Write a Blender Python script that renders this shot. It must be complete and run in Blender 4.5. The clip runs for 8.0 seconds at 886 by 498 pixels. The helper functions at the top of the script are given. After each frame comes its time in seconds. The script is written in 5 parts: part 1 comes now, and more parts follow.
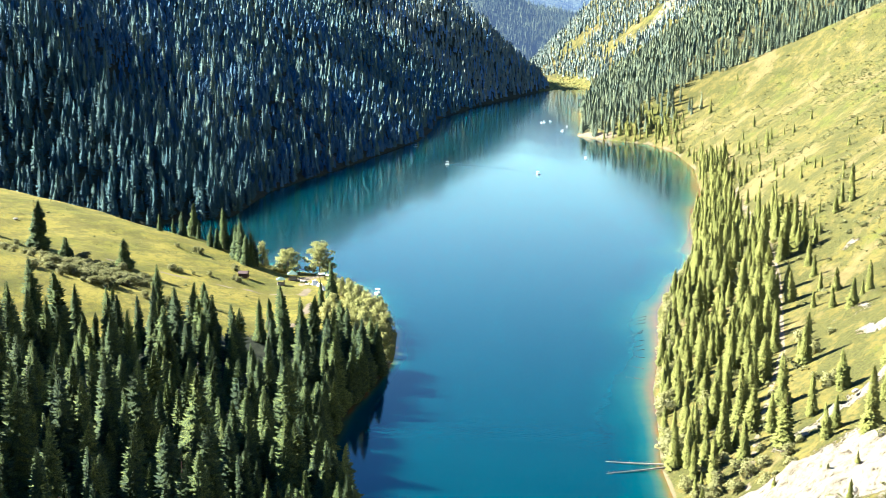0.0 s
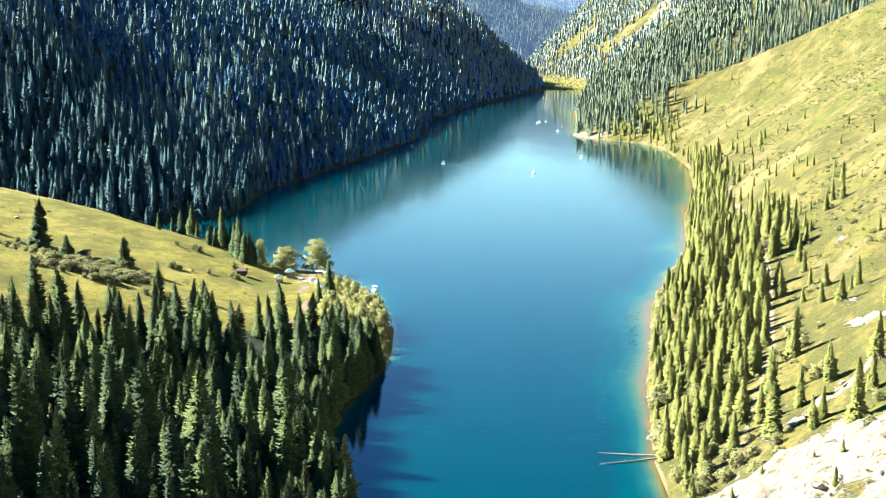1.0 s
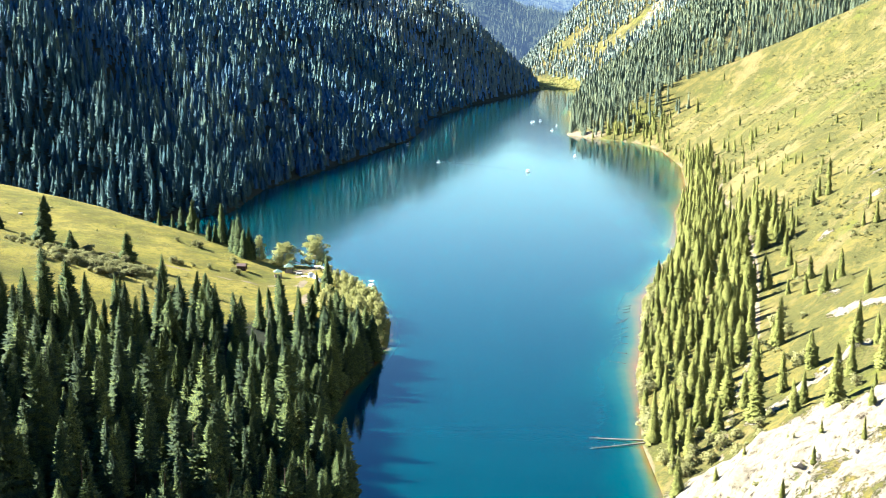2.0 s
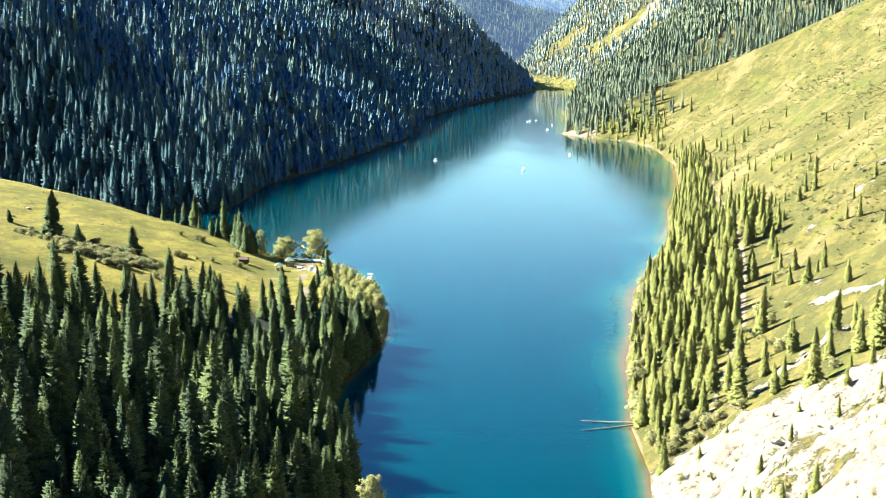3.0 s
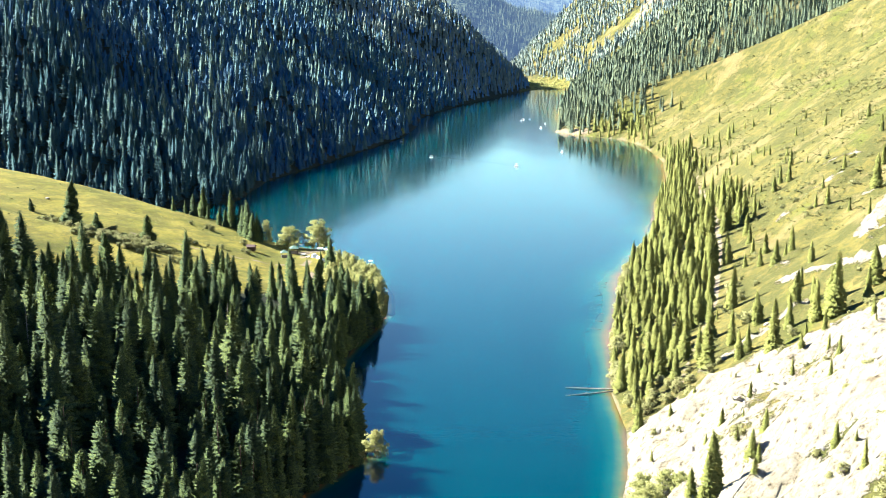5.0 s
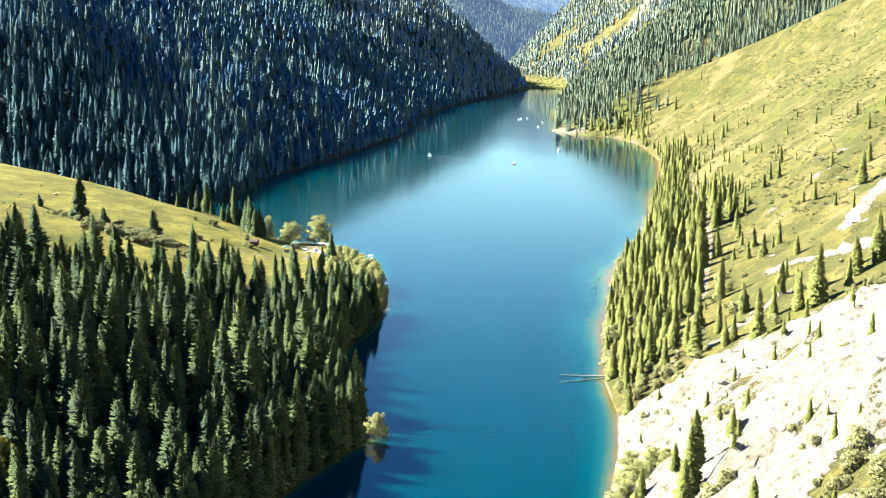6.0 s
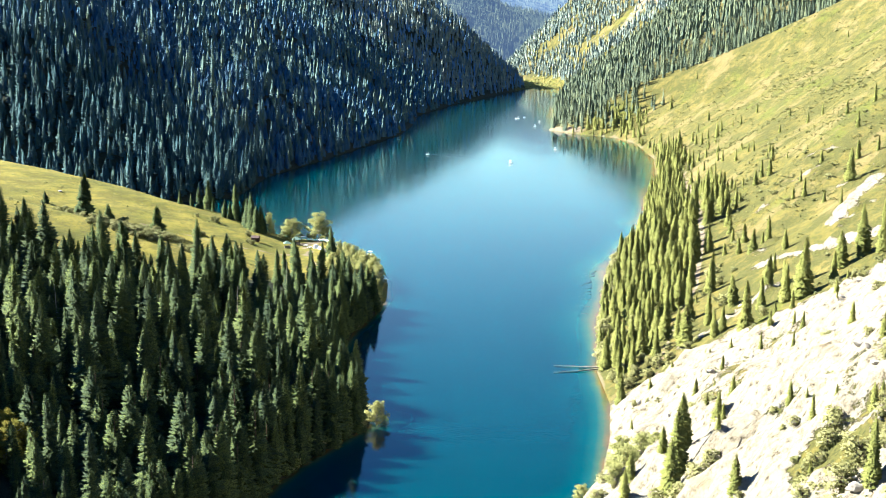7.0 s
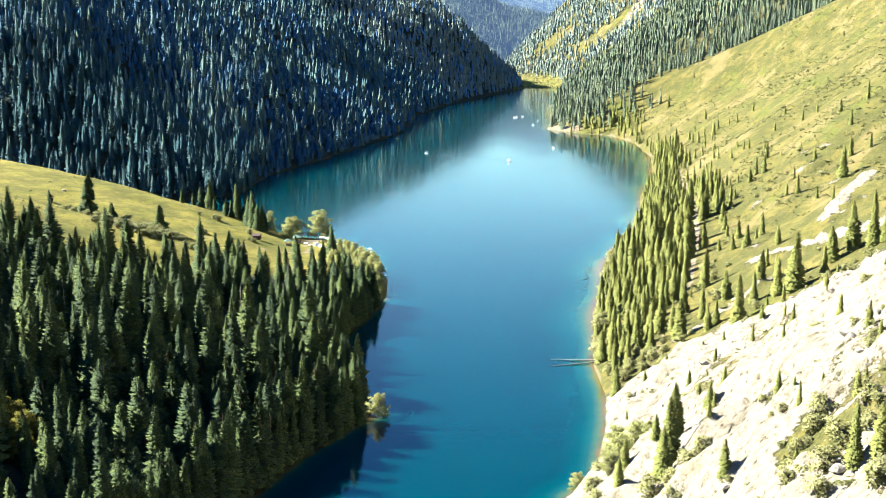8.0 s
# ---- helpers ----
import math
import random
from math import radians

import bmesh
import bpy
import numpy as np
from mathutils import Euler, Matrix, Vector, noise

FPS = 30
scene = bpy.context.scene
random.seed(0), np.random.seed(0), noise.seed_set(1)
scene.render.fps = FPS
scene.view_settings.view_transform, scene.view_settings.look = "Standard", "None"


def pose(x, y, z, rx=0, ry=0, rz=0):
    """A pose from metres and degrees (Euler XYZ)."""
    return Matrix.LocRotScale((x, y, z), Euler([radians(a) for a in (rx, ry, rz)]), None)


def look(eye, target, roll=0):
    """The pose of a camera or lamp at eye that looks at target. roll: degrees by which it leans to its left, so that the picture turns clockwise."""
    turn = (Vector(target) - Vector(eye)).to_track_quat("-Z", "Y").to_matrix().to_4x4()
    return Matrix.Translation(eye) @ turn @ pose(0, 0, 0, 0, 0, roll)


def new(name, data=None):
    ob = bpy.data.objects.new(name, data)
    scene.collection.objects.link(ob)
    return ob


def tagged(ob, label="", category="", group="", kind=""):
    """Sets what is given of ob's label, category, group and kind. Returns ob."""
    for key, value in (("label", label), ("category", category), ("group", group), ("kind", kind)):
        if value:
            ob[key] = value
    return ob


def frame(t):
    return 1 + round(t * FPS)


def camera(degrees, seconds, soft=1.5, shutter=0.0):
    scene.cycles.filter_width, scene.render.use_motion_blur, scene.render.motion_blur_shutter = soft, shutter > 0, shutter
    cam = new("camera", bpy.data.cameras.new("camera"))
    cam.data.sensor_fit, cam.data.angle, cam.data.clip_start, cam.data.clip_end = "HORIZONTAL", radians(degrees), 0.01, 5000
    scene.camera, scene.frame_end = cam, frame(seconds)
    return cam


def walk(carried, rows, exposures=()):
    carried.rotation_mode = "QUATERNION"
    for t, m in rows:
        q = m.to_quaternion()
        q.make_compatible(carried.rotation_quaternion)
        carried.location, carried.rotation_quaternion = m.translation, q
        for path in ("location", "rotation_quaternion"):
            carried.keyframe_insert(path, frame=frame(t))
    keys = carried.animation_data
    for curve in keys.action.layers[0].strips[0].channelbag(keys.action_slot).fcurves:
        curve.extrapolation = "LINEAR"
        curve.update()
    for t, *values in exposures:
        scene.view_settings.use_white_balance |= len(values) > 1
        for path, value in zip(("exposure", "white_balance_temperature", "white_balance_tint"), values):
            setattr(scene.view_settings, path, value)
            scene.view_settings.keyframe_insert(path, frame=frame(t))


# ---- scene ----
cam = camera(41.8, 8.0, soft=1.0)
METRES, EYE, TILT, LEAN, TURN = 79.0, 90.0, -10.5, 0.0, 0.0
ROWS = [
    (0.0, 0.0, 0.0, 0.0, -0.0, 0.0, -0.0),
    (0.5, 0.0005, -0.0245, -0.0047, -0.04, 0.01, 0.01),
    (1.0, 0.0002, -0.0648, -0.013, -0.19, 0.02, 0.08),
    (1.5, -0.0007, -0.1181, -0.0237, -0.32, 0.03, 0.12),
    (3.0, -0.0062, -0.323, -0.0659, -0.61, 0.06, 0.07),
    (3.5, -0.0081, -0.4034, -0.0819, -0.68, 0.06, 0.06),
    (4.0, -0.0098, -0.4852, -0.0976, -0.74, 0.08, 0.06),
    (4.5, -0.0115, -0.5674, -0.1132, -0.79, 0.09, 0.07),
    (6.0, -0.0174, -0.7923, -0.1532, -0.94, 0.07, 0.04),
    (6.5, -0.0187, -0.8525, -0.163, -1.0, 0.06, 0.02),
    (7.0, -0.0199, -0.9051, -0.1712, -1.05, 0.05, 0.03),
    (7.5, -0.0208, -0.9495, -0.1787, -1.09, 0.04, 0.09),
    (8.0, -0.0212, -0.9826, -0.1838, -1.1, 0.03, 0.2),
]
walk(cam, [(t, pose(0, 0, EYE, TILT, LEAN, TURN) @ pose(METRES * x, METRES * y, METRES * z, 90 + pitch, roll, yaw)) for t, x, y, z, yaw, pitch, roll in ROWS],
     [(0.0, 2.95, 4650, 15), (4.5, 2.95, 4650, 15), (8.0, 2.83, 4650, 15)])

# ---- world and sun ----
SUN_EL, SUN_AZ = 36.5, 286.0          # degrees up; compass degrees from +y, clockwise
world = bpy.data.worlds.new("world")
scene.world = world
world.use_nodes = True
wn = world.node_tree.nodes
sky = wn.new("ShaderNodeTexSky")
sky.sky_type, sky.sun_disc = "NISHITA", False
sky.sun_elevation, sky.sun_rotation = radians(SUN_EL), radians(SUN_AZ)
sky.altitude, sky.air_density, sky.dust_density, sky.ozone_density = 1800, 1.0, 0.2, 8.0
wn["Background"].inputs["Strength"].default_value = 1.0
SKY, HAZE_AIR = 0.028, 0.42             # strength of the sky, of the pale haze low round the horizon
wl = world.node_tree.links
up = wn.new("ShaderNodeSeparateXYZ")
wl.new(wn.new("ShaderNodeTexCoord").outputs["Generated"], up.inputs[0])
low = wn.new("ShaderNodeMath")
low.operation, low.use_clamp = "SUBTRACT", True
low.inputs[0].default_value = 1.0
wl.new(up.outputs["Z"], low.inputs[1])
fall = wn.new("ShaderNodeMath")
fall.operation = "POWER"
fall.inputs[1].default_value = 7.0
wl.new(low.outputs[0], fall.inputs[0])
pale = wn.new("ShaderNodeVectorMath")
pale.operation = "SCALE"
pale.inputs[0].default_value = (0.90 * HAZE_AIR, 1.06 * HAZE_AIR, 0.58 * HAZE_AIR)
wl.new(fall.outputs[0], pale.inputs["Scale"])
blue = wn.new("ShaderNodeVectorMath")
blue.operation = "SCALE"
thick = wn.new("ShaderNodeMath")
thick.operation = "POWER"
thick.inputs[1].default_value = 4.0
wl.new(low.outputs[0], thick.inputs[0])
clear = wn.new("ShaderNodeMath")
clear.operation = "MULTIPLY_ADD"
clear.inputs[1].default_value, clear.inputs[2].default_value = -SKY, SKY
wl.new(thick.outputs[0], clear.inputs[0])
wl.new(clear.outputs[0], blue.inputs["Scale"])
deep = wn.new("ShaderNodeVectorMath")          # thin clean mountain air: a deeper blue
deep.operation = "MULTIPLY"
deep.inputs[1].default_value = (0.50, 1.04, 1.06)
wl.new(sky.outputs[0], deep.inputs[0])
wl.new(deep.outputs[0], blue.inputs[0])
both = wn.new("ShaderNodeVectorMath")
wl.new(pale.outputs[0], both.inputs[0])
wl.new(blue.outputs[0], both.inputs[1])
wl.new(both.outputs[0], wn["Background"].inputs["Color"])
sun_dir = Vector((math.sin(radians(SUN_AZ)) * math.cos(radians(SUN_EL)), math.cos(radians(SUN_AZ)) * math.cos(radians(SUN_EL)), math.sin(radians(SUN_EL))))
sun = new("sun", bpy.data.lights.new("sun", "SUN"))
sun.data.energy, sun.data.angle, sun.data.color = 5.0, radians(0.5), (1.0, 0.79, 0.43)
sun.matrix_world = look(sun_dir * 900, (0, 0, 0))

# ---- land form ----
# == land ==
# banks of the lake: y, x
EAST = np.array([(-400, 30), (-60, 14), (60, 16), (110, 22), (137, 27), (146, 34), (177, 41), (202, 45), (232, 46), (258, 50), (287, 54), (313, 60), (374, 71), (399, 79), (468, 103),
                 (572, 123), (655, 147), (781, 170), (904, 179), (965, 170), (1000, 140), (1040, 120), (1065, 124), (1110, 138), (1197, 142), (1353, 158), (1652, 205), (1904, 240),
                 (2080, 222), (2200, 200), (2300, 168), (2600, 165), (2900, 230), (6000, 900)], float)
WEST = np.array([(-400, -120), (60, -66), (100, -50), (138, -35), (160, -27), (176, -19), (185, -14), (192, -13), (200, -17), (219, -24), (241, -25), (267, -23), (288, -18), (318, -13),
                 (345, -14), (366, -18), (400, -27), (428, -42), (441, -64), (474, -83), (500, -122), (522, -140)], float)
FOOT = np.array([(-900, 470), (-420, 500), (-200, 528), (-142, 545), (-105, 572), (-100, 667), (-82, 734), (-52, 854), (-21, 992), (-10, 1100), (-6, 1245), (47, 1482), (97, 1652),
                 (179, 1943), (184, 2050), (166, 2250), (100, 2600), (-40, 3100), (-400, 6000)], float)


def lattice(ix, iy, seed):
    n = (ix * 374761393 + iy * 668265263 + seed * 974634777) & 0x7FFFFFFF
    n = ((n ^ (n >> 13)) * 1274126177) & 0x7FFFFFFF
    return ((n ^ (n >> 16)) & 0xFFFF) / 65535.0


def smooth_noise(x, y, size, seed=0):
    """Value noise from -1 to 1 with cells of that many metres."""
    u, v = np.asarray(x, float) / size, np.asarray(y, float) / size
    iu, iv = np.floor(u).astype(np.int64), np.floor(v).astype(np.int64)
    a, b = u - iu, v - iv
    a, b = a * a * (3 - 2 * a), b * b * (3 - 2 * b)
    top = lattice(iu, iv, seed) * (1 - a) + lattice(iu + 1, iv, seed) * a
    low = lattice(iu, iv + 1, seed) * (1 - a) + lattice(iu + 1, iv + 1, seed) * a
    return (top * (1 - b) + low * b) * 2 - 1


def rough(x, y, size, seed=0, octaves=4):
    return sum(smooth_noise(x, y, size / 2.03 ** k, seed + k) * 0.5 ** k for k in range(octaves))


def away(x, y, line):
    """Metres from a bank's polyline."""
    best = np.full(np.shape(x), 1e9)
    for (ax, ay), (bx, by) in zip(line[:-1], line[1:]):
        ex, ey = bx - ax, by - ay
        k = np.clip(((x - ax) * ex + (y - ay) * ey) / (ex * ex + ey * ey), 0, 1)
        best = np.minimum(best, np.hypot(x - ax - k * ex, y - ay - k * ey))
    return best


def step(a, b, v):
    k = np.clip((v - a) / (b - a), 0, 1)
    return k * k * (3 - 2 * k)


def crest_y(x):
    """The spur that ends the grass slope of the east bank."""
    return 1008 - 0.0022 * np.clip(np.asarray(x) - 250, -90, 160) ** 2


def banks(x, y):
    """Signed metres inland of the east bank, the west point and the foot of the west mountain."""
    e = away(x, y, EAST[:, ::-1]) * np.sign(x - np.interp(y, EAST[:, 0], EAST[:, 1]))
    w = away(x, y, WEST[:, ::-1]) * np.where((x < np.interp(y, WEST[:, 0], WEST[:, 1])) & (y < 522), 1, -1)
    inside = np.where(y > 572, x < np.interp(y, FOOT[4:, 1], FOOT[4:, 0]), y > np.interp(x, FOOT[:5, 0], FOOT[:5, 1]))
    m = away(x, y, FOOT) * np.where(inside & (x < 400), 1, -1)
    return e, w, m


def land_height(x, y):
    x, y = np.asarray(x, float), np.asarray(y, float)
    e, w, m = banks(x, y)
    wob = 0.5 * smooth_noise(x, y, 23, 3) + 0.35 * smooth_noise(x, y, 9, 4)
    # east bank: grass slope, white crag nearest, then the spur, the wooded hill and the stony mountain
    tan = np.interp(y, [60, 130, 200, 250, 300, 380, 460, 650, 900, 1050, 1400, 1900, 2300], [0.9, 0.80, 0.60, 0.53, 0.50, 0.58, 0.64, 0.60, 0.54, 0.53, 0.66, 0.72, 0.90])
    ep = np.maximum(e, 0)
    he = tan * ep + 3.0 * smooth_noise(x, y, 70, 11) * step(5, 60, ep) + 9 * smooth_noise(x, y, 210, 12) * step(40, 250, ep)
    along, across = 0.59 * x + 0.81 * y, 0.81 * x - 0.59 * y          # low ribs that climb the slope aslant
    he = he + (2.6 * smooth_noise(along * 0.22, across, 30, 13) + 1.0 * smooth_noise(along * 0.3, across, 13, 14)) * step(18, 70, ep) * step(200, 260, y) * step(1000, 920, y)
    he = he + np.exp(-((y - crest_y(x)) / 55) ** 2) * 7 * step(20, 110, ep) - np.exp(-((y - crest_y(x) - 105) / 60) ** 2) * 24 * step(30, 140, ep)
    he = he + step(1800, 2500, y) * (26 * rough(x, y, 260, 15) * step(30, 200, ep))
    he = np.where(e > 0, he + wob * step(2, 14, ep), e * 0.60)
    # west point: low camp meadow that climbs to the west
    wp = np.maximum(w, 0)
    forest = (0.43 - 0.13 * step(140, 225, y)) * wp
    meadow = 0.9 + 0.075 * np.minimum(wp, 45) + 0.26 * np.maximum(-60 - x, 0) * (1 - 0.25 * step(-120, -260, x))
    k = step(300, 365, y)
    hw = forest * (1 - k) + np.minimum(0.55 * wp, meadow) * k
    back = np.maximum(y - (418 - 0.25 * (x + 100)), 0)          # far side of the meadow falls to the bay
    hw = hw - 0.0042 * back ** 2 * step(-75, -130, x)
    hw = np.minimum(hw, 95 + 0.05 * hw)
    shelf = 2.0 - 1.3 * step(350, 405, y) * step(475, 430, y) - 1.2 * np.exp(-(np.hypot(x + 8, y - 191) / 9) ** 2)          # shallows off the camp and the little cape
    hw = np.where(w > 0, hw + wob * 0.8 * step(2, 14, wp), w * shelf)
    # west mountain
    mp = np.maximum(m, 0)
    tm = np.interp(y, [500, 800, 1300, 2000, 2600], [0.43, 0.46, 0.58, 0.79, 0.80])
    hm = 210 * (1 - np.exp(-mp * tm / 210 * (1 + 0.0018 * mp))) + 0.12 * mp
    hm = hm + 20 * smooth_noise(x + 0.5 * y, y - 0.3 * x, 150, 21) * step(20, 170, mp) + 11 * smooth_noise(x, y, 62, 22) * step(8, 70, mp)
    hm = np.where(m > 0, hm + wob, m * 2.0)
    # head of the valley and the ranges behind it
    hd = (y - 1925) * 0.012 + 0.25 * wob
    h = np.maximum(np.maximum(he, hw), np.maximum(hm, -26))
    h = np.where(y > 1900, np.maximum(h, hd), h)
    return np.maximum(h, np.where(y < -150, (-150 - y) * 0.5, -26))


def range_height(x, y):
    """The far ranges behind the head of the valley."""
    hb = np.minimum(0.5 * (y - 2480), 175 - 0.42 * (x - 150)) + 30 * rough(x, y, 300, 31) + 12 * smooth_noise(x, y, 110, 35)
    hf = np.minimum(0.5 * (y - 3450), 260 + 0.1 * (y - 4000)) + 55 * rough(x, y, 500, 41)
    return np.where(y < 3450, hb, np.maximum(hf, -50))
# == end land ==

# ---- materials ----
def material(name, rough_v=0.8, spec=0.3):
    m = bpy.data.materials.new(name)
    m.use_nodes = True
    b = m.node_tree.nodes["Principled BSDF"]
    b.inputs["Roughness"].default_value = rough_v
    b.inputs["Specular IOR Level"].default_value = spec
    return m, m.node_tree.nodes, m.node_tree.links, b


def node(m, kind, **inputs):
    n = m.node_tree.nodes.new(kind)
    for k, v in inputs.items():
        n.inputs[k.replace("_", " ")].default_value = v
    return n


def ramp(m, fac, stops):
    n = m.node_tree.nodes.new("ShaderNodeValToRGB")
    while len(n.color_ramp.elements) < len(stops):
        n.color_ramp.elements.new(0.5)
    for el, (pos, col) in zip(n.color_ramp.elements, stops):
        el.position, el.color = pos, (*col, 1)
    m.node_tree.links.new(fac, n.inputs[0])
    return n.outputs[0]


def mixed(m, fac, a, b):
    n = m.node_tree.nodes.new("ShaderNodeMix")
    n.data_type = "RGBA"
    for sock, v in ((n.inputs[0], fac), (n.inputs[6], a), (n.inputs[7], b)):
        if isinstance(v, (tuple, float)):
            sock.default_value = (*v, 1) if isinstance(v, tuple) else v
        else:
            m.node_tree.links.new(v, sock)
    return n.outputs[2]


def calc(m, op, a, b=0.0, c=0.0, clamp=False):
    n = m.node_tree.nodes.new("ShaderNodeMath")
    n.operation, n.use_clamp = op, clamp
    for sock, v in zip(n.inputs, (a, b, c)):
        if isinstance(v, (int, float)):
            sock.default_value = v
        else:
            m.node_tree.links.new(v, sock)
    return n.outputs[0]


def attribute(m, name):
    n = m.node_tree.nodes.new("ShaderNodeAttribute")
    n.attribute_name = name
    return n.outputs["Fac"]


def grain(m, scale, detail=4.0, stretch=(1, 1, 1), turn=0.0, rough_v=0.55):
    """Noise in the place's own metres: cells of 1/scale."""
    co = m.node_tree.nodes.new("ShaderNodeNewGeometry").outputs["Position"]
    mp = m.node_tree.nodes.new("ShaderNodeMapping")
    mp.vector_type = "TEXTURE"
    mp.inputs["Scale"].default_value, mp.inputs["Rotation"].default_value = [1 / k for k in stretch], (0, 0, radians(turn))
    n = node(m, "ShaderNodeTexNoise", Scale=scale, Detail=detail, Roughness=rough_v)
    m.node_tree.links.new(co, mp.inputs[0])
    m.node_tree.links.new(mp.outputs[0], n.inputs["Vector"])
    return n.outputs["Fac"]


def relief(m, b, height, strength, distance):
    n = node(m, "ShaderNodeBump", Strength=strength, Distance=distance)
    m.node_tree.links.new(height, n.inputs["Height"])
    m.node_tree.links.new(n.outputs[0], b.inputs["Normal"])


def between(m, v, lo, hi):
    n = node(m, "ShaderNodeMapRange", From_Min=lo, From_Max=hi)
    n.interpolation_type = "SMOOTHSTEP"
    m.node_tree.links.new(v, n.inputs["Value"])
    return n.outputs[0]


def ground_material():
    m, n, l, b = material("meadow_and_rock", 0.92, 0.15)
    broad, streak, fine = grain(m, 0.018, 5), grain(m, 0.06, 8, (0.5, 1.3, 1), 54, 0.70), grain(m, 0.5, 6)
    tuft = grain(m, 1.6, 4, rough_v=0.7)
    dry = ramp(m, streak, [(0.3, (0.0825, 0.077, 0.0140)), (0.5, (0.119, 0.101, 0.0210)), (0.68, (0.154, 0.124, 0.0350))])
    green = ramp(m, fine, [(0.3, (0.0743, 0.0853, 0.0088)), (0.7, (0.118, 0.118, 0.0154))])
    col = mixed(m, between(m, grain(m, 0.03, 6, (0.55, 1.2, 1), 54, 0.66), 0.545, 0.61), dry, green)
    # meadow grass: yellower than the slope's, also brightened to offset its grazing sun
    lush = ramp(m, grain(m, 0.06, 6), [(0.32, (0.098, 0.104, 0.011)), (0.5, (0.190, 0.168, 0.019)), (0.68, (0.235, 0.203, 0.032))])
    col = mixed(m, attribute(m, "hay"), col, lush)
    col = mixed(m, calc(m, "MULTIPLY", between(m, tuft, 0.50, 0.66), calc(m, "SUBTRACT", 0.60, calc(m, "MULTIPLY", attribute(m, "hay"), 0.12))), col, (0.0608, 0.0631, 0.0164))
    col = mixed(m, calc(m, "MULTIPLY", between(m, fine, 0.50, 0.58), calc(m, "SUBTRACT", 0.72, calc(m, "MULTIPLY", attribute(m, "hay"), 0.4))), col, ramp(m, tuft, [(0.4, (0.0468, 0.0523, 0.0154)), (0.6, (0.0825, 0.0825, 0.0248))]))
    clump = between(m, grain(m, 0.11, 9, (0.6, 1.2, 1), 54, 0.78), 0.46, 0.53)
    col = mixed(m, calc(m, "MULTIPLY", clump, calc(m, "SUBTRACT", 0.85, calc(m, "MULTIPLY", attribute(m, "hay"), 0.38))), col, ramp(m, tuft, [(0.38, (0.0303, 0.033, 0.0095)), (0.62, (0.0825, 0.0825, 0.0195))]))
    bare = between(m, grain(m, 0.026, 7, (0.4, 1.3, 1), 54, 0.70), 0.53, 0.60)
    col = mixed(m, calc(m, "MULTIPLY", bare, calc(m, "SUBTRACT", 0.8, calc(m, "MULTIPLY", attribute(m, "hay"), 0.7))), col, ramp(m, fine, [(0.3, (0.121, 0.0963, 0.034)), (0.7, (0.176, 0.143, 0.058))]))
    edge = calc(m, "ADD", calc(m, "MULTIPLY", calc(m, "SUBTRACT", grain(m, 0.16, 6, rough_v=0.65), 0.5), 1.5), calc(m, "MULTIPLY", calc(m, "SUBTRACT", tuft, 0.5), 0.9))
    # needle litter, darkened so its colour also holds the shade under the trees
    shaded_litter = ramp(m, fine, [(0.35, (0.012, 0.016, 0.010)), (0.7, (0.032, 0.037, 0.020))])
    col = mixed(m, between(m, calc(m, "ADD", attribute(m, "forest"), edge), 0.4, 0.6), col, shaded_litter)
    dirt = ramp(m, fine, [(0.3, (0.132, 0.105, 0.0715)), (0.7, (0.204, 0.171, 0.127))])
    col = mixed(m, between(m, calc(m, "ADD", attribute(m, "path"), calc(m, "MULTIPLY", edge, 0.5)), 0.4, 0.6), col, dirt)
    crack = grain(m, 0.62, 9, (0.6, 1.4, 1.2), 35, 0.74)
    stone = ramp(m, crack, [(0.34, (0.0364, 0.0290, 0.0200)), (0.395, (0.140, 0.118, 0.0820)), (0.45, (0.230, 0.202, 0.150)), (0.6, (0.305, 0.278, 0.218))])
    stone = mixed(m, between(m, grain(m, 0.06, 5), 0.58, 0.72), stone, (0.245, 0.197, 0.125))
    rocky = between(m, calc(m, "ADD", attribute(m, "rock"), edge), 0.42, 0.55)
    col = mixed(m, rocky, col, stone)
    grey = ramp(m, crack, [(0.3, (0.055, 0.0523, 0.0468)), (0.65, (0.121, 0.116, 0.105))])
    col = mixed(m, between(m, calc(m, "ADD", attribute(m, "scree"), edge), 0.42, 0.6), col, grey)
    shore = ramp(m, fine, [(0.3, (0.095, 0.080, 0.040)), (0.7, (0.160, 0.140, 0.085))])
    col = mixed(m, between(m, calc(m, "ADD", attribute(m, "shore"), calc(m, "MULTIPLY", edge, 0.6)), 0.4, 0.65), col, shore)
    l.new(col, b.inputs["Base Color"])
    relief(m, b, calc(m, "ADD", calc(m, "MULTIPLY", crack, rocky), calc(m, "MULTIPLY", tuft, 0.45)), 0.9, 1.2)
    return m


